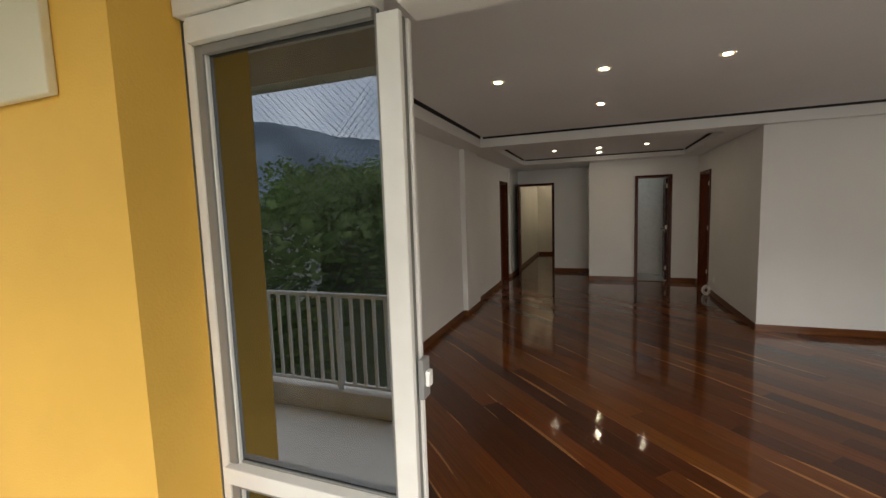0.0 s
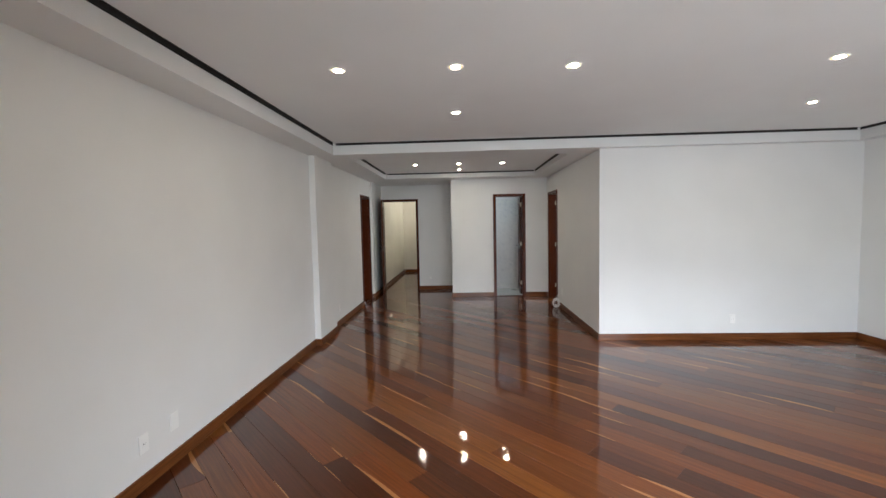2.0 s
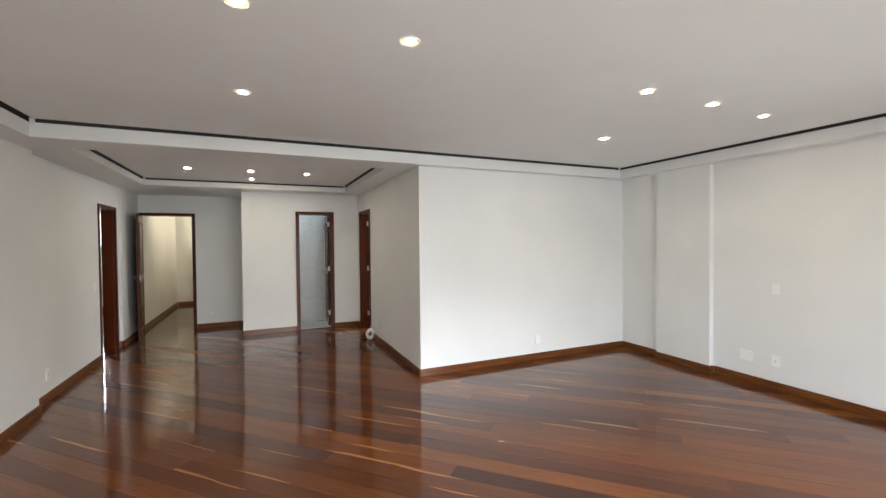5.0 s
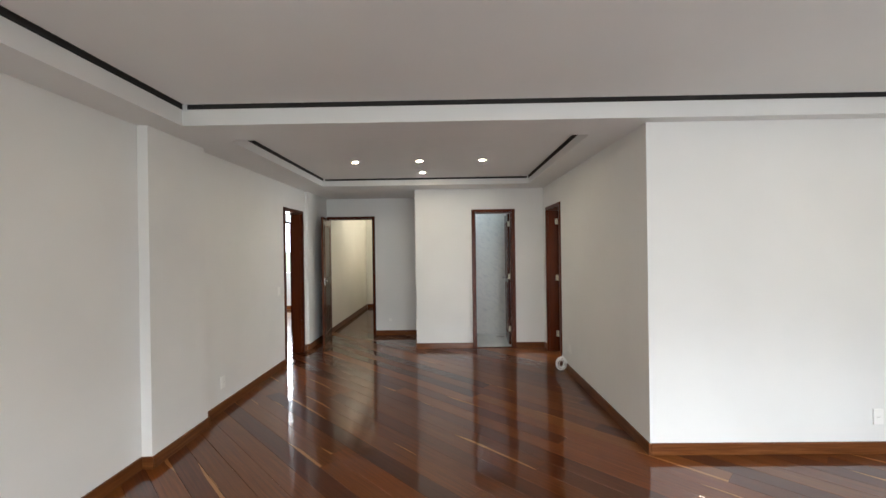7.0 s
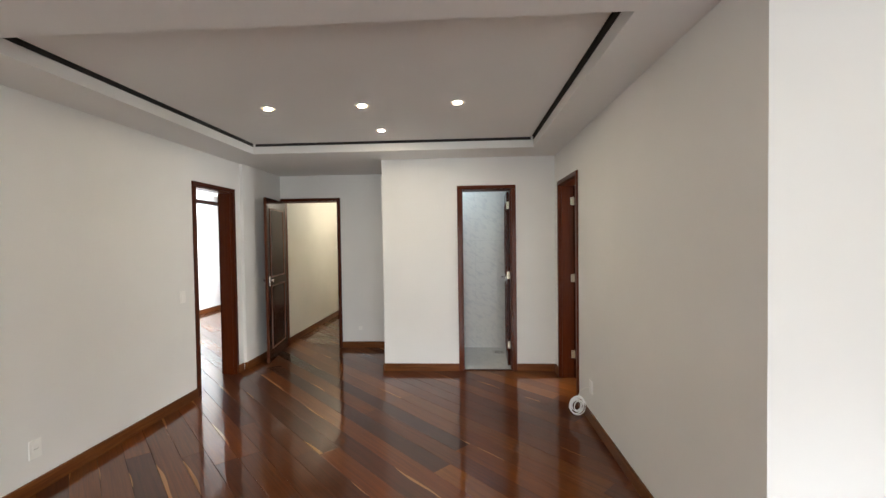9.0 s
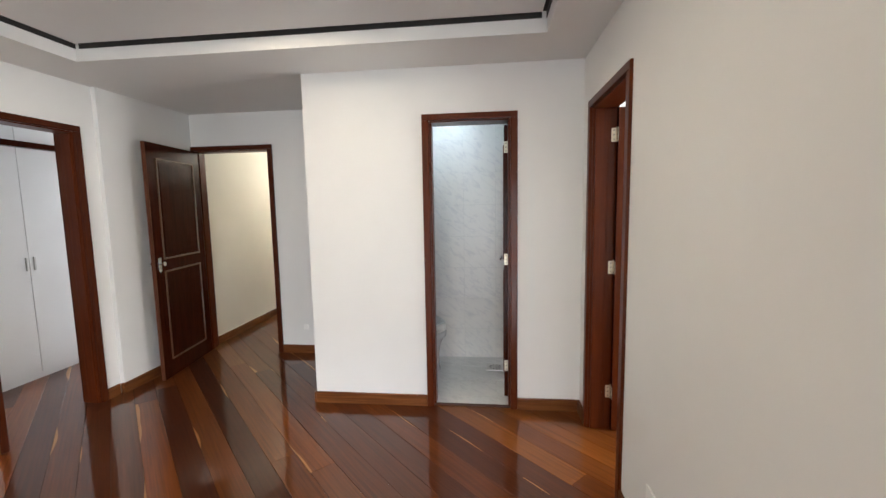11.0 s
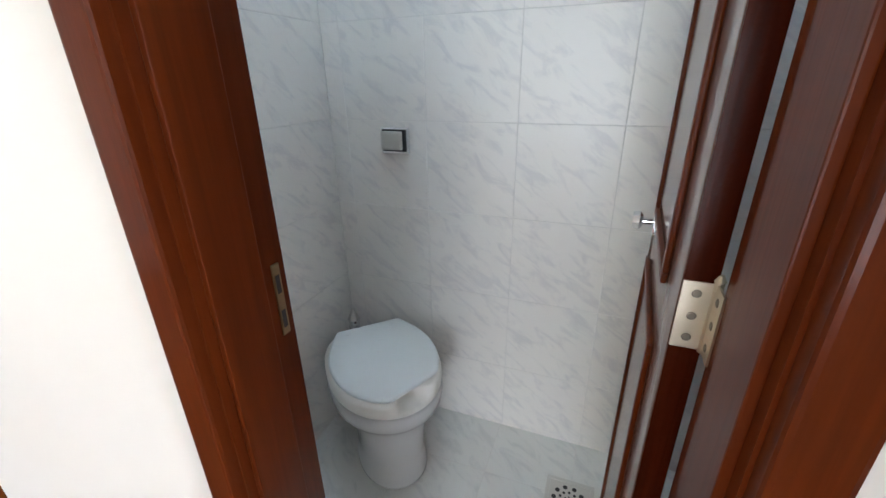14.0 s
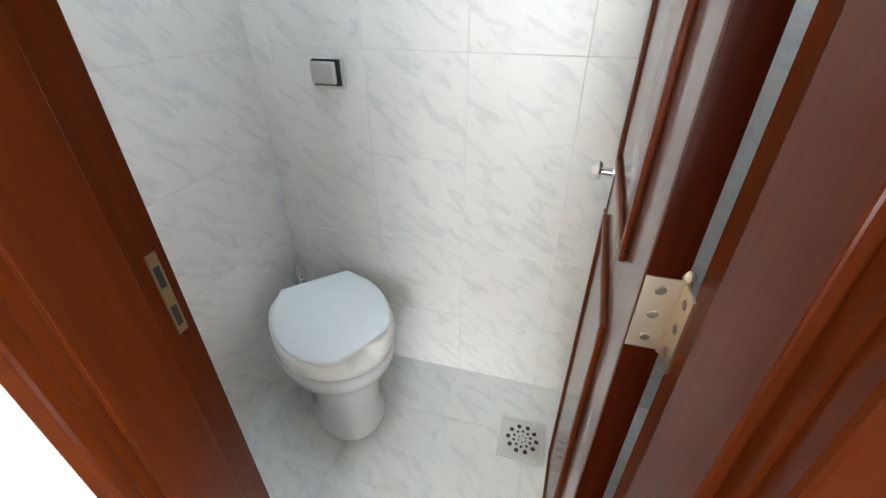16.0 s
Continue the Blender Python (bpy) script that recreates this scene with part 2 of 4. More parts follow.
def mirror_glass():
    m, t, b = mat("reflective_tinted_glass")
    t.nodes.remove(b)
    out = t.nodes["Material Output"]
    gl = nd(t, "BsdfGlossy", Roughness=0.0)
    gl.inputs["Color"].default_value = (0.78, 0.87, 1.0, 1)
    tr = t.nodes.new("ShaderNodeBsdfTransparent")
    tr.inputs["Color"].default_value = (0.74, 0.72, 0.70, 1)
    mx = t.nodes.new("ShaderNodeMixShader")
    fr = nd(t, "Fresnel", IOR=3.0)
    t.links.new(fr.outputs[0], mx.inputs[0])
    t.links.new(tr.outputs[0], mx.inputs[1])
    t.links.new(gl.outputs[0], mx.inputs[2])
    t.links.new(mx.outputs[0], out.inputs[0])
    return m


GLASS = mirror_glass()


def leaf_material(name, a, c):
    m, t, b = mat(name)
    g = t.nodes.new("ShaderNodeNewGeometry")
    r = ramp(t, [(0.0, a), (1.0, c)])
    t.links.new(g.outputs["Random Per Island"], r.inputs[0])
    t.links.new(r.outputs[0], b.inputs["Base Color"])
    b.inputs["Roughness"].default_value = 0.7
    tl = t.nodes.new("ShaderNodeBsdfTranslucent")
    t.links.new(r.outputs[0], tl.inputs["Color"])
    mx = t.nodes.new("ShaderNodeMixShader")
    mx.inputs[0].default_value = 0.5
    t.links.new(b.outputs[0], mx.inputs[1])
    t.links.new(tl.outputs[0], mx.inputs[2])
    t.links.new(mx.outputs[0], t.nodes["Material Output"].inputs[0])
    return m


LEAF = leaf_material("dark_green_foliage", (0.08, 0.12, 0.04), (0.19, 0.25, 0.10))
BARK = paint("grey_brown_bark", (0.12, 0.09, 0.06), 0.9, 0.2, 0.5, 9.0)
# distance haze is mixed into the hillside colour as blue-grey
HILL = paint("hillside_with_painted_haze", (0.13, 0.165, 0.20), 0.95, 0.25, 0.0, 0.01)
EARTH = paint("dusty_ground", (0.12, 0.13, 0.07), 0.95, 0.3, 0.0, 0.05)
ROOF = paint("weathered_roof", (0.32, 0.29, 0.26), 0.9, 0.15)

# ---------------------------------------------------------------- mesh helpers


def bx(bm, x0, x1, y0, y1, z0, z1, bevel=0.0):
    res = bmesh.ops.create_cube(bm, size=1.0, matrix=Matrix.LocRotScale(((x0 + x1) / 2, (y0 + y1) / 2, (z0 + z1) / 2), None, (abs(x1 - x0), abs(y1 - y0), abs(z1 - z0))))
    if bevel:
        es = list({e for v in res["verts"] for e in v.link_edges})
        bmesh.ops.bevel(bm, geom=es, offset=bevel, segments=2, profile=0.6, affect="EDGES")


def cyl(bm, a, b, r0, r1=None, seg=20):
    a, b = Vector(a), Vector(b)
    r1 = r0 if r1 is None else r1
    m = Matrix.Translation((a + b) / 2) @ (b - a).to_track_quat("Z", "Y").to_matrix().to_4x4()
    bmesh.ops.create_cone(bm, cap_ends=True, segments=seg, radius1=r0, radius2=r1, depth=(b - a).length, matrix=m)


def loft(bm, rings, cap0=True, cap1=True):
    vs = [[bm.verts.new(p) for p in ring] for ring in rings]
    n = len(vs[0])
    for a, b in zip(vs, vs[1:]):
        for i in range(n):
            bm.faces.new((a[i], a[(i + 1) % n], b[(i + 1) % n], b[i]))
    if cap0:
        bm.faces.new(vs[0][::-1])
    if cap1:
        bm.faces.new(vs[-1])


def mesh_of(name, bm, material, smooth=False):
    bmesh.ops.recalc_face_normals(bm, faces=bm.faces)
    me = bpy.data.meshes.new(name)
    bm.to_mesh(me)
    bm.free()
    me.materials.append(material)
    if smooth:
        for p in me.polygons:
            p.use_smooth = True
    return me


def part(name, bm, material, parent, label="", smooth=False):
    ob = new(name, mesh_of(name, bm, material, smooth))
    ob.parent = parent
    return tagged(ob, label)


def thing(name, m, label, category, group="", kind=""):
    ob = new(name)
    ob.empty_display_size = 0.05
    ob.matrix_basis = m
    return tagged(ob, label, category, group, kind)


def solid(name, boxes, material, label, category="wall", kind="structure", bevel=0.0):
    bm = bmesh.new()
    for b in boxes:
        bx(bm, *b, bevel=bevel)
    return tagged(new(name, mesh_of(name, bm, material)), label, category, kind=kind)


# ---------------------------------------------------------------- the plan
XL, XN, XP = -1.525, -1.488, -1.445       # long wall, its nook part, its pilaster
XR, XE, XEP = 2.205, 5.43, 5.36        # inner corner wall, far side wall, its pilaster
YB, YD, YH = 9.63, 6.285, 10.68        # closet front, broad wall, hall door wall
XC = 0.205                             # closet's side in the nook
ZS, ZT1, ZT2 = 2.483, 2.622, 2.582     # soffit and the two trays
TOP = 2.85
DH = 2.16                              # door casings' top
BX0, BX1, BY0, BY1, BZ = 0.635, 2.10, 9.81, 10.645, 2.44

solid("wall_west", [(XL - 0.15, XL, 1.15, 8.821, 0, TOP), (XL - 0.15, XL, 8.821, 9.489, DH - 0.041, TOP), (XL - 0.15, XL, 9.489, 9.66, 0, TOP), (XL - 0.15, XN, 9.66, YH, 0, TOP), (XL + 0.002, XP, 6.14, 6.83, 0, ZS)], WALL, "white painted long wall with a shallow pilaster")
solid("wall_hall_door", [(XN - 0.2, -1.474, YH, YH + 0.15, 0, TOP), (-1.474, -0.653, YH, YH + 0.15, DH - 0.041, TOP), (-0.653, XC, YH, YH + 0.15, 0, TOP)], WALL, "white painted wall round the hall doorway")
solid("wall_closet_front", [(XC, 1.124, YB, 9.783, 0, TOP), (1.124, 1.716, YB, BY0, DH - 0.041, TOP), (1.716, XR + 0.15, YB, 9.783, 0, TOP)], WALL, "white painted wall round the washroom doorway")
solid("wall_closet_side", [(XC, XC + 0.15, 9.784, YH + 0.15, 0, TOP)], WALL, "white painted side wall of the nook")
solid("wall_east_inner", [(XR, XR + 0.15, YD + 0.15, 8.701, 0, TOP), (XR, XR + 0.15, 8.701, 9.419, DH - 0.041, TOP), (XR, XR + 0.15, 9.419, YB, 0, TOP)], WALL, "white painted wall with the kitchen doorway")
solid("wall_broad", [(XR, XE + 0.15, YD, YD + 0.15, 0, TOP)], WALL, "broad white painted wall of the living room")
solid("wall_east", [(XE, XE + 0.15, 1.0, YD, 0, TOP), (XEP, XE - 0.002, 4.93, 5.65, 0, ZS)], WALL, "white painted side wall with a shallow pilaster")
solid("wall_south", [(-0.532, -0.512, 1.072, 1.16, 0, 2.46), (-3.6, -0.532, 0.882, 1.16, 0, 3.0), (4.752, XE + 0.15, 0.85, 1.15, 0, 3.0), (-0.53, 4.75, 0.882, 1.16, 2.46, 3.0)], WALL, "white painted inside of the balcony wall")
solid("facade", [(-3.6, -0.51, 0.85, 0.88, 0, 3.0), (-0.53, -0.51, 0.88, 1.005, 0, 2.46), (-0.51, 4.75, 0.85, 0.88, 2.46, 3.0)], YELLOW, "yellow painted balcony facade beside the sliding door")


def ceiling():
    """Soffit of plaster with two raised trays, each framed by a gap with its shade painted dark."""
    t1, t2 = (-1.21, 5.27, 1.75, 6.17), (-1.085, 1.89, 6.60, 9.155)
    bm = bmesh.new()
    x0, x1, y0, y1 = t1
    for b in [(XL, XE, 1.15, y0), (XL, x0, y0, y1), (x1, XE, y0, y1), (XL, XE, y1, 6.43)]:
        bx(bm, *b, ZS, TOP)
    x0, x1, z0, z1 = t2
    for b in [(XL, XR, 6.43, z0), (XL, x0, z0, z1), (x1, XR, z0, z1), (XL, XR, z1, YB)]:
        bx(bm, *b, ZS, TOP)
    bx(bm, XL, XC, YB, YH, ZS, TOP)
    g, g2 = 0.042, 0.03
    bx(bm, t1[0] + g, t1[1] - g, t1[2] + g, t1[3] - g, ZT1, TOP)
    bx(bm, t2[0] + g2, t2[1] - g2, t2[2] + g2, t2[3] - g2, ZT2, TOP)
    tagged(new("ceiling", mesh_of("ceiling", bm, CEIL)), "white plaster ceiling with two raised trays", "ceiling", kind="structure")
    # near-black strips inside the gaps stand in for their shade
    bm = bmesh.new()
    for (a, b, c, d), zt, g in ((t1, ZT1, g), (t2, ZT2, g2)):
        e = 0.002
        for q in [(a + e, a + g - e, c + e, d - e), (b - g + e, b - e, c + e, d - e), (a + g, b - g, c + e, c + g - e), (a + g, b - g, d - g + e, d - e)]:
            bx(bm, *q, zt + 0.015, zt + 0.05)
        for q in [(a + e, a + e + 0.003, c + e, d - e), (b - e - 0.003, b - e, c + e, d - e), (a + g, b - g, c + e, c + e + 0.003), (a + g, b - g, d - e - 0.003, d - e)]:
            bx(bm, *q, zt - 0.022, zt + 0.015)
    tagged(new("ceiling_shadow_gap", mesh_of("ceiling_shadow_gap", bm, GAPDARK)), "dark strips painted as shade in the gaps round the ceiling trays", "trim", kind="structure")


ceiling()
solid("slab", [(-6, 7, 0.98, 16, TOP + 0.15, TOP + 0.3)], CONCRETE, "plain concrete slab over the rooms", "ceiling")
solid("subfloor", [(-5, 6, 1.0, 15, -0.2, -0.014)], GAPDARK, "dark bed under the wooden floor", "floor")

# rooms seen through the doorways
solid("hall_wall_west", [(-1.65, -1.50, YH + 0.15, 14.3, 0, 2.6)], CREAM, "cream painted hall wall")
solid("hall_wall_east", [(-0.45, -0.30, YH + 0.15, 14.3, 0, 2.6)], CREAM, "cream painted hall wall")
solid("hall_wall_north", [(-1.65, -0.30, 14.3, 14.45, 0, 2.6)], CREAM, "cream painted end wall of the hall")
solid("hall_ceiling", [(-1.65, -0.30, YH + 0.15, 14.45, 2.46, 2.6)], CEIL, "white hall ceiling", "ceiling")
solid("bedroom_wall_west", [(-4.70, -4.55, 7.0, 14.3, 0, TOP)], WALL, "white painted bedroom wall")
solid("bedroom_wall_north", [(-4.70, -3.72, 14.15, 14.3, 0, TOP), (-2.85, -1.67, 14.15, 14.3, 0, TOP), (-3.72, -2.85, 14.15, 14.3, 0, 0.97), (-3.72, -2.85, 14.15, 14.3, 2.35, TOP)], WALL, "white painted bedroom wall round a bright window")
solid("bedroom_wall_south", [(-4.70, -1.67, 6.85, 7.0, 0, TOP)], WALL, "white painted bedroom wall")
solid("bedroom_wall_east", [(-1.80, -1.67, YH, 14.3, 0, TOP)], WALL, "white painted bedroom wall")
solid("bedroom_ceiling", [(-4.70, XL - 0.15, 6.85, 14.3, TOP - 0.25, TOP)], CEIL, "white bedroom ceiling", "ceiling")
solid("bedroom_baseboard", [(-4.55, -4.535, 7.0, 14.15, 0, 0.09), (-4.53, -1.82, 14.135, 14.15, 0, 0.09)], SKIRT, "varnished wooden bedroom skirting", "baseboard")
solid("kitchen_walls", [(XR + 0.15, 4.7, YB + 0.02, YB + 0.15, 0, TOP), (4.6, 4.75, YD + 0.15, YB, 0, TOP)], WALL, "white kitchen walls beyond the doorway")
solid("kitchen_ceiling", [(XR + 0.15, 4.7, YD + 0.15, YB, 2.55, TOP)], CEIL, "white kitchen ceiling", "ceiling")

# ---------------------------------------------------------------- skirting boards
H_SK, T_SK = 0.088, 0.016


def skirting(runs):
    root = tagged(new("baseboard"), "varnished brown wooden skirting boards along the walls", "baseboard", kind="structure")
    for x0, y0, x1, y1, sx, sy in runs:
        bm = bmesh.new()
        if x0 == x1:
            bx(bm, min(x0, x0 + sx * T_SK), max(x0, x0 + sx * T_SK), y0, y1, 0, H_SK, bevel=0.004)
        else:
            bx(bm, x0, x1, min(y0, y0 + sy * T_SK), max(y0, y0 + sy * T_SK), 0, H_SK, bevel=0.004)
        part("skirting_board", bm, SKIRT, root)


skirting([
    (XL, 1.17, XL, 6.138, 1, 0), (XL + T_SK, 6.14, XP + T_SK, 6.14, 0, -1), (XP, 6.142, XP, 6.828, 1, 0), (XL + T_SK, 6.83, XP + T_SK, 6.83, 0, 1),
    (XL, 6.848, XL, 8.78, 1, 0), (XL, 9.53, XL, 9.642, 1, 0), (XL + T_SK, 9.66, XN + T_SK, 9.66, 0, -1), (XN, 9.662, XN, YH - 0.002, 1, 0),
    (-0.61, YH, XC - T_SK, YH, 0, -1), (XC, YB - T_SK, XC, YH - 0.018, -1, 0),
    (XC + 0.002, YB, 1.083, YB, 0, -1), (1.757, YB, XR - T_SK, YB, 0, -1),
    (XR, YD - T_SK, XR, 8.66, -1, 0), (XR, 9.46, XR, YB - 0.002, -1, 0), (XR + 0.002, YD, XE - T_SK, YD, 0, -1),
    (XE, 5.668, XE, YD - 0.002, -1, 0), (XEP - T_SK, 5.65, XE - T_SK, 5.65, 0, 1), (XEP, 4.932, XEP, 5.648, -1, 0), (XEP - T_SK, 4.93, XE - T_SK, 4.93, 0, -1), (XE, 1.2, XE, 4.912, -1, 0),
    (-1.50, YH + 0.16, -1.50, 14.28, 1, 0), (-1.48, 14.3, -0.47, 14.3, 0, -1),
])

# ---------------------------------------------------------------- doors


def panel_mould(bm, x0, x1, z0, z1, y, out, w=0.016):
    """A mitred bead round one panel, proud of the leaf's face at y."""
    for a, b, c, d in ((x0, x1, z0, z0 + w), (x0, x1, z1 - w, z1), (x0, x0 + w, z0 + w, z1 - w), (x1 - w, x1, z0 + w, z1 - w)):
        bx(bm, a, b, min(y, y + out), max(y, y + out), c, d, bevel=0.0035)


def knob_set(leaf, x, z, face, out, style):
    """Backplate, stem and knob on one face of a leaf."""
    plate = bmesh.new()
    if style == "long":
        bx(plate, x - 0.015, x + 0.015, min(face, face + out * 0.003), max(face, face + out * 0.003), z - 0.15, z + 0.05, bevel=0.001)
    else:
        cyl(plate, (x, face, z - 0.055), (x, face + out * 0.004, z - 0.055), 0.019)
        bx(plate, x - 0.019, x + 0.019, min(face, face + out * 0.004), max(face, face + out * 0.004), z - 0.055, z + 0.05, bevel=0.001)
    p = part("backplate", plate, CHROME, leaf, "chrome backplate")
    hole = bmesh.new()
    cyl(hole, (x, face + out * 0.003, z - 0.085), (x, face + out * 0.0045, z - 0.085), 0.004, seg=10)
    part("keyhole", hole, BLACK, p, "black keyhole")
    stem = bmesh.new()
    cyl(stem, (x, face, z), (x, face + out * 0.028, z), 0.008)
    part("stem", stem, CHROME, leaf, "chrome stem")
    knob = bmesh.new()
    cyl(knob, (x, face + out * 0.025, z), (x, face + out * 0.032, z), 0.014, 0.022, 8)
    cyl(knob, (x, face + out * 0.032, z), (x, face + out * 0.046, z), 0.022, 0.020, 8)
    part("knob", knob, CHROME, leaf, "faceted chrome knob")


def leaf_mesh(parent, m, w, h, y0, style, knob_z, mould, body):
    """A two-panel leaf, hinged at x=0, its thickness from y0 to y0 + 0.035."""
    bm = bmesh.new()
    y1 = y0 + 0.035
    bx(bm, 0, w, y0, y1, 0.008, h, bevel=0.002)
    leaf = part("leaf", bm, body, parent, "dark varnished two-panel door leaf")
    leaf.matrix_basis = m
    b = bmesh.new()
    bx(b, w + 0.0005, w + 0.004, y0 + 0.001, y1 - 0.001, 0.008, h)
    part("edge_strip", b, EDGE, leaf, "worn light brown edge")
    b = bmesh.new()
    bx(b, -0.0035, -0.0005, y0 + 0.001, y1 - 0.001, 0.008, h)
    part("hinge_edge", b, MAHOG, leaf, "dark hinge edge")
    for face, out in ((y0, -0.009), (y1, 0.009)):
        for z0, z1 in ((0.16, 0.98), (1.08, h - 0.13)):
            b = bmesh.new()
            panel_mould(b, 0.11, w - 0.11, z0, z1, face, out)
            part("panel_bead", b, mould, leaf, "reddish moulded bead")
            b = bmesh.new()
            bx(b, 0.15, w - 0.15, min(face, face + out * 0.4), max(face, face + out * 0.4), z0 + 0.04, z1 - 0.04, bevel=0.002)
            part("panel", b, body, leaf)
        knob_set(leaf, w - 0.055, knob_z, face, -1 if out < 0 else 1, style)
    return leaf


def hinge(parent, x, y, z, sx, sy):
    """An opened butt hinge: one plate on the lining, one on the leaf's edge."""
    bm = bmesh.new()
    cyl(bm, (0, 0, -0.045), (0, 0, 0.045), 0.0055, seg=12)
    cyl(bm, (0, 0, 0.045), (0, 0, 0.052), 0.0065, 0.003, 12)
    bx(bm, 0.0, sx * 0.0025, -sy * 0.034, -sy * 0.003, -0.042, 0.042)
    bx(bm, sx * 0.003, sx * 0.034, -sy * 0.0025, 0.0, -0.042, 0.042)
    ob = part("hinge", bm, BRASS, parent, "pale brass hinge")
    ob.matrix_basis = pose(x, y, z)
    for k in (-0.028, 0.0, 0.028):
        b = bmesh.new()
        cyl(b, (sx * 0.019, -sy * 0.0025, k), (sx * 0.019, -sy * 0.0036, k), 0.0052, 0.0038, 10)
        cyl(b, (sx * 0.0025, -sy * 0.019, k), (sx * 0.0036, -sy * 0.019, k), 0.0052, 0.0038, 10)
        part("screw", b, SCREW, ob, "small worn screw")


def door(name, m, outer, thick, label, right_hinge, swing, style, knob_z, into, red=MAHOGRED, mould=MOULD, body=MAHOG, casing=MAHOGMID, back=True, lining=0.0):
    """A cased doorway: local x along the wall, y into it, z up; the leaf hangs at one jamb and swings into or out of the wall's far side."""
    root = thing(name, m, label, "door", kind="structure")
    c = 0.044
    jt = 0.010
    for y0, y1 in ((-0.016, 0.011), (thick - 0.011, thick + 0.016))[:2 if back else 1]:
        for a, b in ((0, c + 0.006), (outer - c - 0.006, outer)):
            bm = bmesh.new()
            bx(bm, a, b, y0, y1, 0, DH - c, bevel=0.005)
            part("casing", bm, casing, root)
        bm = bmesh.new()
        bx(bm, 0, outer, y0, y1, DH - c, DH, bevel=0.005)
        part("casing", bm, casing, root)
    # linings stand a little inside the casing, with a stop bead
    for a, b in ((c + 0.002, c + jt), (outer - c - jt, outer - c - 0.002)):
        bm = bmesh.new()
        bx(bm, a, b, 0.005, thick - 0.005 - lining, 0, DH - c - 0.004)
        jamb = part("jamb", bm, red, root)
        s = 1 if a < outer / 2 else -1
        bm = bmesh.new()
        e = b if s > 0 else a
        if into:
            bx(bm, min(e, e + s * 0.010), max(e, e + s * 0.010), 0.02, thick - 0.055 - lining, 0, DH - c - jt - 0.004, bevel=0.002)
        else:
            bx(bm, min(e, e + s * 0.010), max(e, e + s * 0.010), 0.055, thick - 0.02, 0, DH - c - jt - 0.004, bevel=0.002)
        part("stop", bm, red, root)
    bm = bmesh.new()
    bx(bm, c + jt, outer - c - jt, 0.005, thick - 0.005, DH - c - jt, DH - c - 0.002)
    part("jamb", bm, red, root)
    if style:
        w = outer - 2 * (c + jt) - 0.004
        hy = thick + 0.004 if into else -0.004
        hx = outer - c - jt if right_hinge else c + jt
        base = pose(hx, hy, 0)
        if right_hinge:
            turn = pose(0, 0, 0, 0, 0, 180 - swing if into else 180 + swing)
            y0 = 0.0 if into else -0.035
        else:
            turn = pose(0, 0, 0, 0, 0, swing if into else -swing)
            y0 = -0.035 if into else 0.0
        leaf_mesh(root, base @ turn, w, DH - c - jt - 0.004, y0, style, knob_z, mould, body)
        for z in (0.26, 1.10, 1.94):
            hinge(root, hx, hy - (0.002 if into else -0.002), z, -1 if right_hinge else 1, 1 if into else -1)
    return root


d1 = door("door_1", pose(1.083, YB, 0), 0.674, 0.18, "dark varnished washroom door standing open inwards", True, 93, "long", 1.045, True, body=SATIN, mould=MAHOGRED, red=MAHOGRED, casing=MAHOGRED, back=False, lining=0.020)
door("door_2", pose(-1.515, YH, 0), 0.903, 0.15, "dark varnished two-panel hall door standing open", False, 82, "short", 1.05, False)
door("door_3", Matrix.Translation((XR, 9.46, 0)) @ pose(0, 0, 0, 0, 0, -90), 0.80, 0.15, "red varnished kitchen door standing open inwards", False, 88, "short", 1.05, True, body=MAHOGRED, mould=MAHOGRED, casing=MAHOGRED)
door("door_4", Matrix.Translation((XL, 8.78, 0)) @ pose(0, 0, 0, 0, 0, 90), 0.75, 0.15, "dark varnished doorway to the bedroom without a leaf", False, 0, "", 1.05, True)
solid("doorway_inner", [(-2.42, -2.36, 8.9, 8.96, 0, 2.12), (-2.42, -2.36, 8.9, 11.4, 2.07, 2.12), (-2.42, -2.36, 11.34, 11.4, 0, 2.07)], MAHOG, "dark wooden inner door frame in the bedroom", "door frame")

bm = bmesh.new()
bx(bm, 1.1365, 1.1395, 9.758, 9.773, 0.980, 1.100, bevel=0.0012)
strike = part("strike_plate", bm, DULLBRASS, d1, "worn brass strike plate")
strike.matrix_parent_inverse = d1.matrix_basis.inverted()
for z in (0.993, 1.052):
    bm = bmesh.new()
    bx(bm, 1.1397, 1.1403, 9.761, 9.769, z, z + 0.030)
    h = part("latch_hole", bm, BLACK, strike, "dark latch hole")
    h.matrix_parent_inverse = Matrix.Identity(4)
bm = bmesh.new()
bx(bm, 1.139, 1.701, YB + 0.004, YB + 0.034, 0.0, 0.012, bevel=0.003)
tagged(new("threshold", mesh_of("threshold", bm, THRESH)), "worn dark brown wooden washroom threshold", "trim", kind="structure")

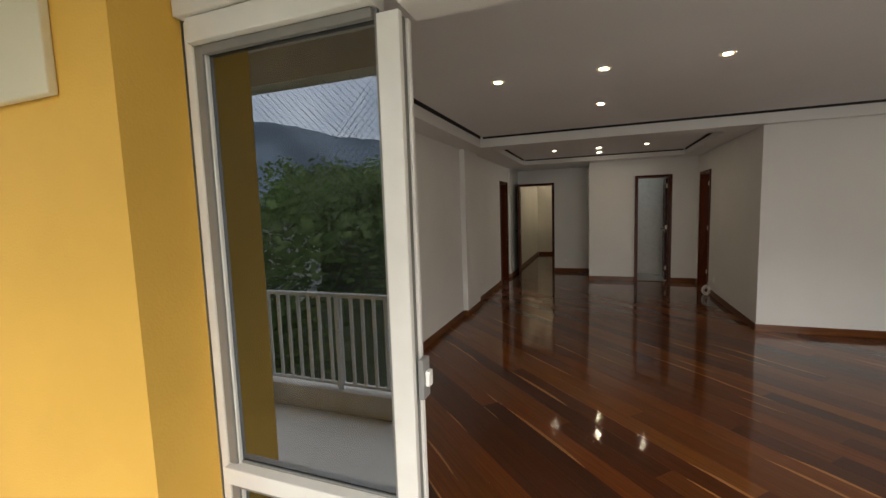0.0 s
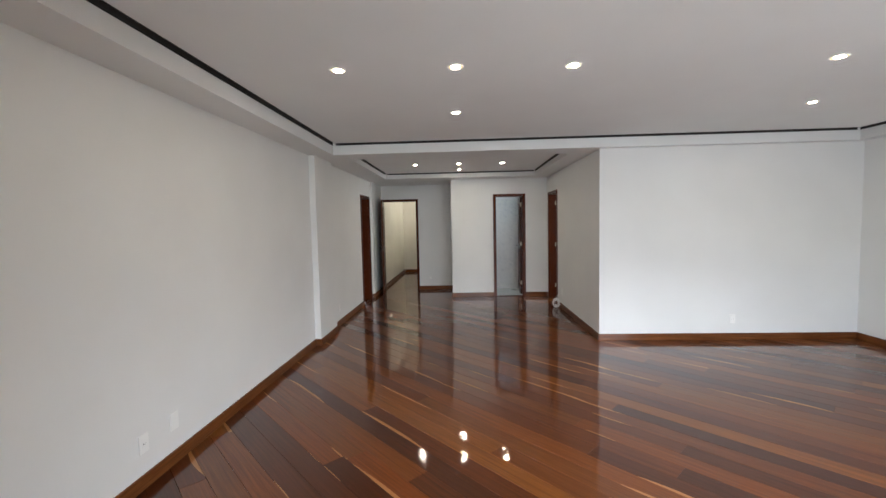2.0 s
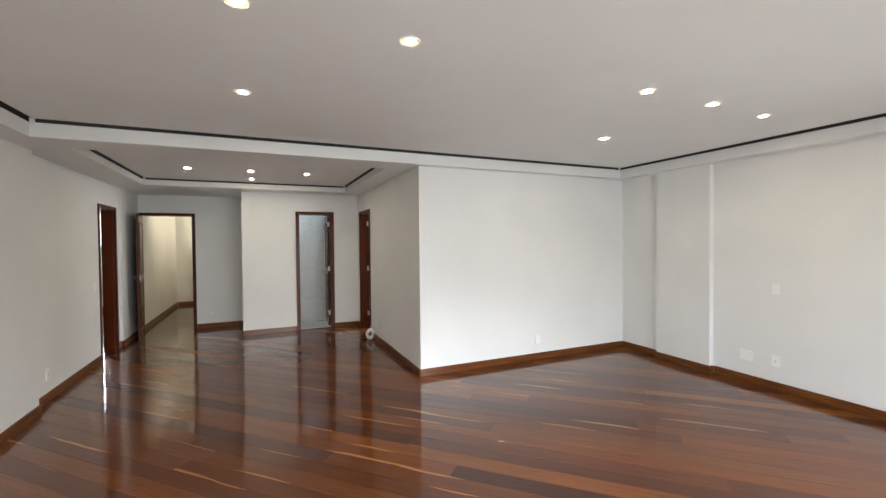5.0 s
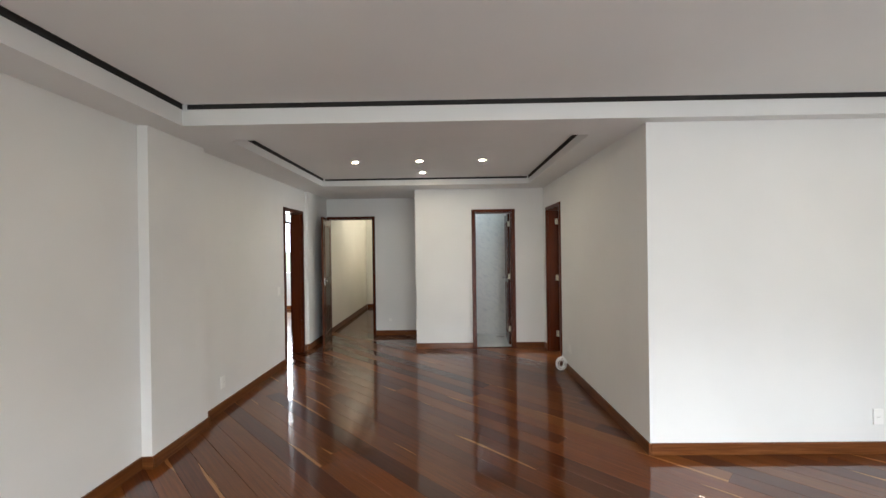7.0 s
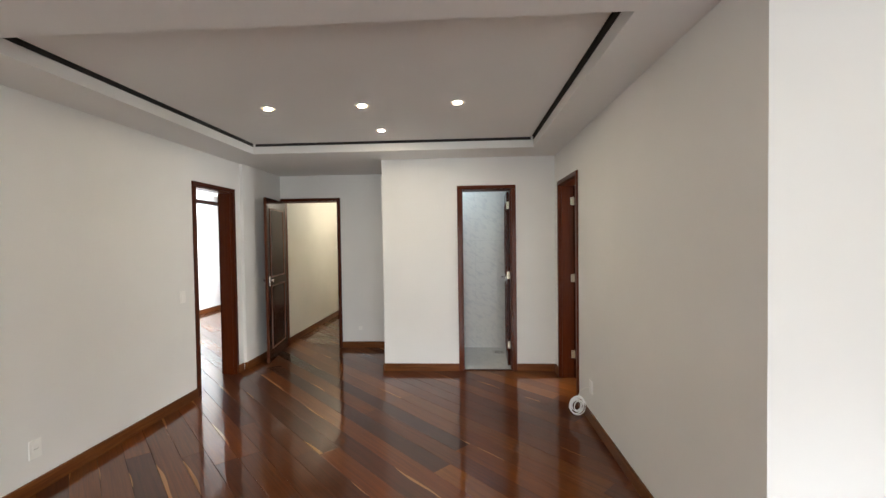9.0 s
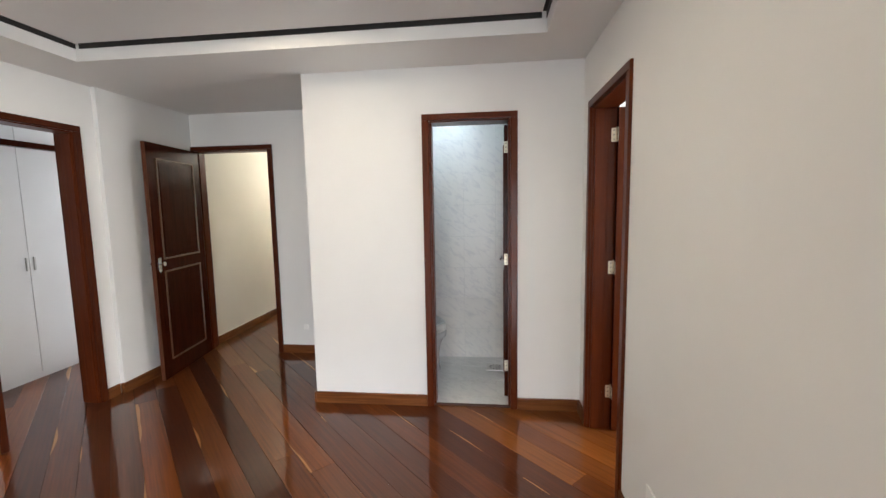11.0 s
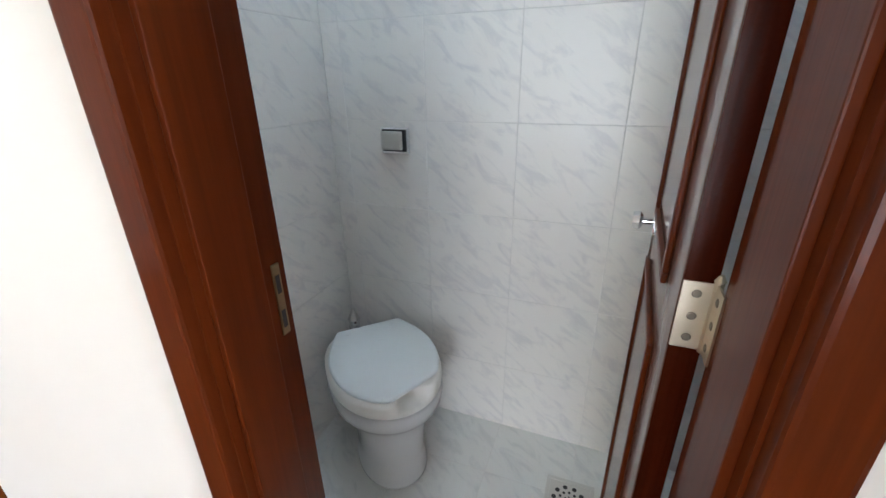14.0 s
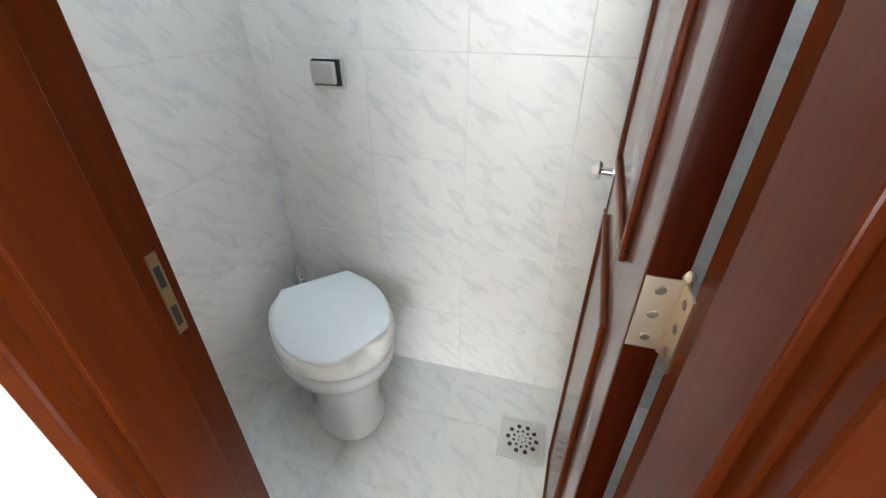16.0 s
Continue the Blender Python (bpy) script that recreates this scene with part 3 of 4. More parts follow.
# ---------------------------------------------------------------- lamps


def downlight(x, y, z, lens, label, group):
    root = thing("downlight", pose(x, y, z), label, "ceiling lamp", group)
    bm = bmesh.new()
    n = 28
    rings = []
    for r, h in ((0.054, 0.0), (0.054, -0.004), (0.048, -0.006), (0.046, -0.002)):
        rings.append([(r * math.cos(2 * math.pi * i / n), r * math.sin(2 * math.pi * i / n), h) for i in range(n)])
    loft(bm, rings, True, False)
    part("trim_ring", bm, PLASTIC, root, "white trim ring", True)
    bm = bmesh.new()
    cyl(bm, (0, 0, -0.0035), (0, 0, -0.001), 0.046, seg=28)
    if lens is LAMPGLOW:
        part("lens", bm, RIMGLOW, root, "warm frosted lens")
        bm = bmesh.new()
        cyl(bm, (0, 0, -0.0041), (0, 0, -0.003), 0.029, seg=24)
        part("bulb", bm, lens, root, "glowing warm white bulb")
    else:
        part("lens", bm, lens, root, "glowing lens")


for x, y in ((-0.376, 3.67), (0.418, 3.69), (1.21, 3.74), (0.402, 4.844), (2.953, 3.78), (3.652, 3.785), (4.356, 3.82), (3.684, 4.90)):
    downlight(x, y, ZT1, LAMPGLOW, "small round recessed downlight glowing warm white", "living room downlights")
for x, y in ((-0.352, 7.99), (0.392, 7.985), (1.128, 7.98), (0.392, 8.713)):
    downlight(x, y, ZT2, LAMPGLOW, "small round recessed downlight glowing warm white", "entry downlights")
for y in (12.3, 13.6):
    downlight(-0.62, y, 2.46, HALLGLOW, "small round recessed hall downlight", "hall downlights")
    spot = bpy.data.lights.new("hall_lamp", "POINT")
    spot.energy, spot.color, spot.shadow_soft_size = 3.2, (1.0, 0.90, 0.74), 0.05
    new("hall_lamp", spot).location = (-0.62, y, 2.38)
downlight(1.16, 10.24, BZ, COOLGLOW, "round washroom ceiling lamp glowing cool white", "washroom lamp")
spot = bpy.data.lights.new("washroom_lamp", "POINT")
spot.energy, spot.color, spot.shadow_soft_size = 1.05, (0.76, 0.91, 1.0), 0.03
new("washroom_lamp", spot).location = (1.16, 10.24, 2.36)

# ---------------------------------------------------------------- plates and cables


def plate(m, w, h, label, kind, group):
    """A wall plate: local x along the wall, y out of it, z up."""
    root = thing(kind, m, label, "socket" if kind == "wall_socket" else "switch" if kind == "light_switch" else "cover plate", group)
    bm = bmesh.new()
    bx(bm, -w / 2, w / 2, 0, 0.0095, -h / 2, h / 2, bevel=0.0035)
    part("cover", bm, PLASTIC, root)
    if kind == "wall_socket":
        bm = bmesh.new()
        bx(bm, -0.017, 0.017, 0.009, 0.0115, -0.022, 0.022, bevel=0.001)
        insert = part("insert", bm, PLASTIC, root)
        for dx in (-0.0095, 0.0, 0.0095):
            bm = bmesh.new()
            cyl(bm, (dx, 0.0115, -0.002 if dx == 0 else 0.001), (dx, 0.0119, -0.002 if dx == 0 else 0.001), 0.0024, seg=10)
            part("pin_hole", bm, BLACK, insert, "dark pin hole")
    elif kind == "light_switch":
        for k in (-0.018, 0.018):
            bm = bmesh.new()
            bx(bm, -0.014, 0.014, 0.009, 0.0125, k - 0.014, k + 0.014, bevel=0.002)
            part("rocker", bm, PLASTIC, root)


WEST = lambda y, z, x=XL: pose(x, y, z, 0, 0, -90)
EAST = lambda y, z, x=XE: pose(x, y, z, 0, 0, 90)
SOUTH = lambda x, z, y=YD: pose(x, y, z, 0, 0, 180)
plate(WEST(3.20, 0.275), 0.075, 0.115, "white wall socket low on the long wall", "wall_socket", "sockets")
plate(WEST(3.47, 0.285), 0.075, 0.115, "white blank cover plate low on the long wall", "cover_plate", "cover plates")
plate(WEST(7.22, 0.275), 0.075, 0.115, "white wall socket low past the pilaster", "wall_socket", "sockets")
plate(WEST(8.60, 1.03), 0.075, 0.115, "white two-rocker light switch beside the bedroom doorway", "light_switch", "switches")
plate(SOUTH(3.885, 0.272), 0.075, 0.115, "white wall socket low on the broad wall", "wall_socket", "sockets")
plate(EAST(4.27, 1.065), 0.075, 0.115, "white light switch on the side wall", "light_switch", "switches")
plate(EAST(4.27, 0.305), 0.075, 0.115, "white wall socket low on the side wall", "wall_socket", "sockets")
plate(EAST(4.56, 0.300), 0.125, 0.115, "white blank wide cover plate low on the side wall", "cover_plate", "cover plates")
plate(pose(XR, 8.29, 0.30, 0, 0, 90), 0.075, 0.115, "white wall socket above a cable coil", "wall_socket", "sockets")
plate(pose(-0.35, YH, 0.28, 0, 0, 180), 0.05, 0.05, "small white cable outlet in the nook", "cover_plate", "cover plates")


def tube(name, points, r, material, parent=None):
    cu = bpy.data.curves.new(name, "CURVE")
    cu.dimensions, cu.bevel_depth, cu.bevel_resolution = "3D", r, 3
    s = cu.splines.new("POLY")
    s.points.add(len(points) - 1)
    for p, q in zip(s.points, points):
        p.co = (*q, 1)
    cu.materials.append(material)
    ob = new(name, cu)
    if parent:
        ob.parent = parent
    return ob


def cable_coil():
    pts = [(XR - 0.012, 8.30, 0.29), (XR - 0.03, 8.34, 0.275), (XR - 0.06, 8.40, 0.23)]
    for i in range(0, 8 * 24):
        a = 2 * math.pi * i / 24 + math.pi / 2
        k = i / 24
        r = 0.058 + 0.018 * math.sin(k * 1.9) + 0.006 * math.sin(k * 5)
        u, v = r * 0.85 * math.cos(a), r * 1.12 * math.sin(a)
        off = 0.018 * math.sin(k * 2.3) + 0.004 * math.cos(k * 7)
        pts.append((XR - 0.080 + u, 8.43 + off - v * 0.25, 0.086 + v))
    ob = tube("cable_coil", pts, 0.0042, PLASTIC)
    tagged(ob, "coiled white cable hanging from a socket to the floor", "cable")


cable_coil()


def wardrobe():
    root = thing("wardrobe", pose(-2.55, 9.42, 0), "tall white fitted wardrobe in the bright bedroom", "wardrobe")
    bm = bmesh.new()
    bx(bm, -0.58, -0.021, 0, 0.95, 0, 2.4)
    part("body", bm, WALL, root)
    for k in (0, 1):
        bm = bmesh.new()
        bx(bm, -0.02, 0.0, k * 0.476 + 0.002, k * 0.476 + 0.472, 0.06, 2.39, bevel=0.002)
        d = part("door", bm, WALL, root)
        bm = bmesh.new()
        bx(bm, 0.0005, 0.02, 0.44 + k * 0.065, 0.452 + k * 0.065, 1.0, 1.12, bevel=0.003)
        part("handle", bm, STEEL, d)


wardrobe()

# ---------------------------------------------------------------- washroom
solid("washroom_wall_north", [(BX0 - 0.1, BX1 + 0.1, BY1 + 0.0013, BY1 + 0.15, 0, TOP)], GROUT, "grouted washroom wall behind the tiles")
solid("washroom_wall_west", [(BX0 - 0.12, BX0 - 0.0013, 9.784, BY1 + 0.006, 0, TOP)], GROUT, "grouted washroom wall behind the tiles")
solid("washroom_wall_east", [(BX1 + 0.0013, BX1 + 0.15, 9.784, BY1 + 0.006, 0, TOP)], GROUT, "grouted washroom wall behind the tiles")
solid("washroom_floor", [(BX0, BX1, 9.784, BY1, 0.001, 0.0082), (1.139, 1.701, YB + 0.0345, 9.783, 0.001, 0.0082)], GROUT, "grouted washroom floor under the tiles", "floor")
solid("washroom_ceiling", [(BX0, BX1, 9.784, BY1, BZ, BZ + 0.1)], CEIL, "white washroom ceiling", "ceiling")

P = 0.3045


def tile_mesh(name, w, h, material):
    bm = bmesh.new()
    bx(bm, -w / 2, w / 2, -h / 2, h / 2, -0.004, 0.0)
    top = [e for e in bm.edges if all(v.co.z > -0.001 for v in e.verts)]
    bmesh.ops.bevel(bm, geom=top, offset=0.001, segments=1, affect="EDGES")
    return mesh_of(name, bm, material)


TILE_CACHE = {}


def tiles(parent_name, spans_u, spans_v, place, material):
    root = bpy.data.objects[parent_name]
    for u0, u1 in spans_u:
        for v0, v1 in spans_v:
            key = (round(u1 - u0, 3), round(v1 - v0, 3), material.name)
            if key not in TILE_CACHE:
                TILE_CACHE[key] = tile_mesh("tile", u1 - u0 - 0.002, v1 - v0 - 0.002, material)
            ob = new("tile", TILE_CACHE[key])
            ob.parent = root
            ob.matrix_basis = place((u0 + u1) / 2, (v0 + v1) / 2)


def spans(a, b, joint, pitch):
    first = joint - math.floor((joint - a) / pitch) * pitch
    cuts = [a] + [first + i * pitch for i in range(60) if a + 0.01 < first + i * pitch < b - 0.01] + [b]
    return list(zip(cuts, cuts[1:]))


ZR = spans(0.0, BZ, 0.6065, 0.3045)
tiles("washroom_wall_north", spans(BX0, BX1, 1.313, P), ZR, lambda u, v: pose(u, BY1, v, 90, 0, 0), TILE)
tiles("washroom_wall_west", spans(9.785, BY1, BY1, 2 * P), ZR, lambda u, v: pose(BX0, u, v, 90, 0, 90), TILE)
tiles("washroom_wall_east", spans(9.785, BY1, BY1, P), ZR, lambda u, v: pose(BX1, u, v, 90, 0, -90), TILE)
tiles("washroom_floor", spans(BX0, BX1, 1.306, P), spans(9.7845, BY1, 10.405, P), lambda u, v: pose(u, v, 0.0095), FTILE)
tiles("washroom_floor", spans(1.14, 1.70, 1.306, P), [(YB + 0.036, 9.7835)], lambda u, v: pose(u, v, 0.0095), FTILE)
FZ = 0.0095


def egg(n, back, front, half, tip=2.2):
    """An egg outline in plan: a flat back at x=-back, a blunt front at x=+front."""
    pts = []
    for i in range(n):
        a = 2 * math.pi * i / n
        c, s = math.cos(a), math.sin(a)
        if c >= 0:
            x = front * abs(c) ** (2 / tip)
            y = half * math.copysign(abs(s) ** (2 / 2.0), s)
        else:
            x = -back * min(1.0, abs(c) ** 0.75 * 1.12)
            y = math.copysign(half * abs(s) ** 0.62, s)
            if x <= -back * 0.999:
                y = math.copysign(min(abs(y), half), s)
        pts.append((x, y))
    return pts


def toilet():
    root = thing("toilet", pose(0.788 + 0.19 * 0.7071, 10.525 - 0.19 * 0.7071, FZ, 0, 0, -45), "white ceramic toilet with a raised closed seat set across the corner", "toilet")
    n = 64
    out = egg(n, 0.19, 0.262, 0.197)

    def ring(sx, sy, z, dx=0.0, shape=out):
        return [(x * sx + dx, y * sy, z) for x, y in shape]

    bm = bmesh.new()
    rows = [(0.66, 0.64, 0.0, 0.03), (0.66, 0.64, 0.010, 0.03), (0.63, 0.61, 0.016, 0.03), (0.62, 0.60, 0.10, 0.03), (0.64, 0.62, 0.165, 0.03), (0.70, 0.69, 0.215, 0.02), (0.79, 0.80, 0.260, 0.008), (0.91, 0.92, 0.300, 0.0), (0.985, 0.985, 0.320, 0.002), (1.0, 1.0, 0.345, 0.002), (0.995, 0.995, 0.362, 0.002), (0.965, 0.97, 0.371, 0.002)]
    loft(bm, [ring(sx, sy, z, dx) for sx, sy, z, dx in rows])
    part("bowl", bm, CERAMIC, root, "white glazed pedestal bowl", True)
    # raised seat ring, with a scoop cut out of its front edge
    bm = bmesh.new()
    rings = []
    for sx, z, scoop in ((0.96, 0.372, 0), (0.985, 0.376, 0), (0.995, 0.392, 0.5), (0.99, 0.412, 1), (0.975, 0.424, 1), (0.93, 0.4285, 1)):
        r = []
        for i, (x, y) in enumerate(out):
            a = math.degrees(math.atan2(y, x)) - 9
            k = max(0.0, 1 - (a / 15) ** 4) if abs(a) < 15 else 0.0
            f = sx * (1 - 0.25 * k * scoop)
            r.append((x * f, y * f, z - 0.022 * k * scoop))
        rings.append(r)
    loft(bm, rings)
    part("raised_seat", bm, SEATMAT, root, "cream white raised seat with a front scoop", True)
    # lid: flat back edge, wide shoulders, blunt front
    lid = []
    for i in range(n):
        a = 2 * math.pi * i / n
        c, s = math.cos(a), math.sin(a)
        if c >= 0:
            x = 0.250 * c ** 0.9
            y = 0.187 * math.copysign(abs(s) ** 1.02, s)
            cut = min(1.0, 0.213 / max(0.01, 0.938 * x + 0.347 * y))
            x, y = x * cut, y * cut
        else:
            x = -0.19 * min(1.0, 1.25 * abs(c) ** 0.9)
            k = min(1.0, max(0.0, -x / 0.19))
            y = math.copysign(0.187 - 0.064 * k ** 1.6, s)
            if x <= -0.1899:
                y = 0.123 * max(-1, min(1, s / 0.62))
        lid.append((x, y))
    bm = bmesh.new()
    loft(bm, [[(x * f, y * f, z) for x, y in lid] for f, z in ((0.97, 0.4290), (1.0, 0.4325), (1.0, 0.440), (0.985, 0.4445), (0.95, 0.4465), (0.6, 0.4475))])
    part("lid", bm, LIDMAT, root, "white closed lid", True)
    bm = bmesh.new()
    cyl(bm, (-0.30, 0.0, 0.335), (-0.19, 0.0, 0.335), 0.021)
    cyl(bm, (-0.262, 0.0, 0.335), (-0.246, 0.0, 0.335), 0.030, 0.026)
    part("flush_pipe", bm, CHROME, root, "chrome flush pipe", True)
    for sy in (-0.085, 0.085):
        bm = bmesh.new()
        cyl(bm, (-0.155, sy, 0.425), (-0.155, sy, 0.448), 0.012, 0.010)
        part("hinge_cap", bm, LIDMAT, root)


toilet()


def stop_valve():
    root = thing("stop_valve", pose(0.690, 10.572, 0.42), "small chrome valve with a pointed handle behind the toilet", "valve")
    bm = bmesh.new()
    cyl(bm, (-0.028, 0.052, -0.02), (0.012, -0.005, -0.02), 0.016, 0.014)
    cyl(bm, (0.0, 0.0, -0.04), (0.0, 0.0, 0.012), 0.023, 0.020)
    part("body", bm, CHROME, root, "chrome body", True)
    bm = bmesh.new()
    cyl(bm, (0, 0, 0.012), (0, 0, 0.065), 0.026, 0.003, 6)
    part("handle", bm, STEEL, root, "pointed dark chrome handle")


stop_valve()


def flush_plate():
    root = thing("flush_valve", pose(0.896, BY1 - 0.001, 1.150, 0, 0, 180), "square chrome flush valve plate with a grey push button", "flush valve")
    bm = bmesh.new()
    bx(bm, -0.052, 0.052, 0, 0.012, -0.044, 0.044, bevel=0.004)
    part("plate", bm, CHROME, root, "chrome plate")
    bm = bmesh.new()
    bx(bm, -0.042, 0.046, 0.012, 0.017, -0.036, 0.037, bevel=0.003)
    part("gasket", bm, BLACK, root, "black button surround")
    bm = bmesh.new()
    bx(bm, -0.032, 0.047, 0.014, 0.030, -0.030, 0.032, bevel=0.007)
    part("button", bm, STEEL, root, "brushed grey push button")


flush_plate()


def floor_drain():
    root = thing("floor_drain", pose(1.604, 10.390, FZ) @ Matrix.Scale(1.07, 4), "square stainless steel floor drain with round holes", "floor drain")
    bm = bmesh.new()
    for q in ((-0.075, 0.075, -0.075, -0.063), (-0.075, 0.075, 0.063, 0.075), (-0.075, -0.063, -0.063, 0.063), (0.063, 0.075, -0.063, 0.063)):
        bx(bm, *q, 0.0, 0.005, bevel=0.0015)
    part("rim", bm, STEEL, root)
    bm = bmesh.new()
    bx(bm, -0.062, 0.062, -0.062, 0.062, 0.0, 0.0035)
    grate = part("grate", bm, STEEL, root)
    for r, k, size in ((0.046, 10, 0.0075), (0.028, 10, 0.0046), (0.012, 6, 0.0028)):
        for i in range(k):
            a = 2 * math.pi * (i + (0.5 if r < 0.04 else 0)) / k
            bm = bmesh.new()
            x, y = r * math.cos(a), r * math.sin(a)
            cyl(bm, (x, y, 0.0034), (x, y, 0.0041), size, seg=12)
            part("hole", bm, BLACK, grate, "dark drain hole")


floor_drain()

# ---------------------------------------------------------------- sliding door
SY = 1.014


def sliding_door():
    root = thing("sliding_door", pose(0, SY, 0), "white aluminium sliding door leaf with reflective tinted glass, half open", "sliding door")

    def bar(name, x0, x1, y0, y1, z0, z1, material=ALU, label="", bevel=0.003):
        bm = bmesh.new()
        bx(bm, x0, x1, y0, y1, z0, z1, bevel=bevel)
        return part(name, bm, material, root, label)

    bar("stile", -0.015, 0.033, 0.0, 0.016, 0.03, 2.0)
    bar("brush_strip", -0.012, 0.028, 0.0165, 0.041, 0.03, 2.0, BRUSH, "grey brush strip")
    bar("stile", -0.015, 0.033, 0.0415, 0.056, 0.03, 2.0)
    for z0, z1 in ((2.014, 2.068), (0.969, 1.011), (0.03, 0.11)):
        bar("rail", -0.4825, -0.0155, -0.022, 0.040, z0, z1)
    for z0, z1 in ((1.0115, 2.0135), (0.1105, 0.9685)):
        # grey bars paint the recess shade, the white strip the frame's mirrored edge
        bar("stile", -0.4825, -0.4585, -0.004, 0.040, z0, z1, ALUSHADE, "inner stile with the recess shade painted grey")
        bar("glazing_bead", -0.458, -0.453, 0.002, 0.011, z0, z1 - 0.0215, ALU, "white strip standing in for the frame's reflected edge", 0.001)
        bar("rail", -0.458, -0.0225, -0.004, 0.011, z1 - 0.021, z1, ALUSHADE, "inner rail with the recess shade painted grey")
        for x0, x1, c, d in ((-0.022, -0.0155, z0, z1), (-0.4525, -0.0225, z0, z0 + 0.006)):
            bar("gasket", x0, x1, 0.006, 0.011, c, d, BRUSH, "grey glazing gasket", 0.001)
        bm = bmesh.new()
        bx(bm, -0.458, -0.016, 0.0115, 0.0165, z0, z1)
        part("pane", bm, GLASS, root, "reflective tinted pane")
    lock = bar("lock_case", 0.0335, 0.046, 0.02, 0.056, 1.235, 1.32, PLASTICGREY, "grey lock case", 0.003)
    bm = bmesh.new()
    bx(bm, 0.0465, 0.056, 0.028, 0.048, 1.262, 1.295, bevel=0.003)
    part("latch", bm, PLASTIC, lock, "white latch")


sliding_door()
solid("window_1", [(-0.508, -0.483, SY - 0.006, SY + 0.055, 0, 2.07), (-0.508, 4.75, SY - 0.03, SY + 0.10, 2.071, 2.14), (0.034, 4.75, SY - 0.01, SY + 0.08, 2.005, 2.070), (-0.508, -0.456, SY - 0.03, SY + 0.08, 2.141, 2.46), (-0.455, 4.75, SY - 0.02, SY + 0.08, 2.40, 2.46), (4.69, 4.75, SY - 0.03, SY + 0.10, 0, 2.004), (0.55, 0.59, SY - 0.02, SY + 0.06, 2.141, 2.399), (1.9, 1.94, SY - 0.02, SY + 0.06, 2.141, 2.399), (3.2, 3.24, SY - 0.02, SY + 0.06, 2.141, 2.399)], ALU, "white aluminium frame of the balcony door", "window frame", bevel=0.004)
solid("transom_glass", [(-0.455, 4.69, SY + 0.02, SY + 0.026, 2.142, 2.398)], GLASS, "tinted transom panes over the balcony door", "window")
solid("door_track", [(-0.455, 4.69, SY - 0.03, SY + 0.10, -0.012, 0.006)], ALU, "white aluminium bottom track of the sliding door", "trim", bevel=0.002)
solid("wall_panel", [(-1.2, -0.685, 0.830, 0.849, 1.893, 2.36)], CREAMBOX, "pale cream plaster panel on the yellow facade", "wall panel", kind="", bevel=0.004)

# ---------------------------------------------------------------- balcony
solid("balcony_slab", [(-3.6, 5.6, -1.2, 1.0, -0.25, -0.022)], CONCRETE, "pale balcony slab", "floor")
solid("balcony_ceiling", [(-3.6, 5.6, -1.25, 0.849, 2.92, 3.1)], CEIL, "white balcony ceiling", "ceiling")
tiles("balcony_slab", spans(-3.5, 5.5, -1.9, 0.45), spans(-0.96, 0.98, 0.2, 0.45), lambda u, v: pose(u, v, -0.014), BTILE)
RY = -1.0
bm = bmesh.new()
bx(bm, -2.85, 5.55, RY - 0.10, RY + 0.03, -0.02, 0.17, bevel=0.01)
tagged(new("balcony_kerb", mesh_of("balcony_kerb", bm, CONCRETE)), "pale concrete kerb under the balcony rail", "kerb", kind="structure")
bm = bmesh.new()
bx(bm, -0.06, 1.0, -0.10, 0.03, -0.02, 0.17, bevel=0.01)
k2 = tagged(new("balcony_kerb_corner", mesh_of("balcony_kerb_corner", bm, CONCRETE)), "pale concrete kerb along the balcony's slanting corner", "kerb", kind="structure")
k2.matrix_basis = pose(-2.87, RY, 0, 0, 0, 140)
solid("balcony_beam", [(-2.95, 5.55, RY - 0.15, RY + 0.05, 2.66, 2.93)], CONCRETE, "pale beam over the balcony opening", "beam")
solid("balcony_end_wall", [(5.45, 5.6, -1.05, 0.849, 0, 2.918)], YELLOW, "yellow balcony end wall")
k3 = solid("balcony_beam_corner", [(0.0, 1.0, -0.15, 0.05, 2.66, 2.93)], CONCRETE, "pale beam over the slanting balcony corner", "beam")
k3.matrix_basis = pose(-2.87, RY, 0, 0, 0, 140)


def railing(name, m, length, label):
    root = thing(name, m, label, "railing")
    bm = bmesh.new()
    bx(bm, 0, length, -0.025, 0.025, 0.94, 0.972, bevel=0.006)
    part("top_rail", bm, RAILGREY, root, "pale grey top rail")
    bm = bmesh.new()
    bx(bm, 0, length, -0.012, 0.012, 0.20, 0.225, bevel=0.004)
    part("bottom_rail", bm, RAILGREY, root)
    bal = bmesh.new()
    bx(bal, -0.013, 0.013, -0.008, 0.008, 0.225, 0.94)
    me = mesh_of("baluster", bal, RAILGREY)
    k = int(length / 0.105)
    for i in range(k + 1):
        ob = new("baluster", me)
        ob.parent = root
        ob.location.x = 0.02 + i * (length - 0.04) / k
    for i in range(int(length / 1.2) + 1):
        bm = bmesh.new()
        bx(bm, i * 1.2 + 0.045, i * 1.2 + 0.08, 0.012, 0.04, 0.165, 0.94, bevel=0.003)
        part("post", bm, RAILGREY, root)


railing("balcony_railing", pose(-2.86, RY - 0.03, 0), 8.3, "grey painted metal balcony railing with upright bars")
railing("balcony_railing", pose(-2.88, RY - 0.03, 0) @ pose(0, 0, 0, 0, 0, 140), 0.95, "grey painted metal railing on the slanting balcony corner")


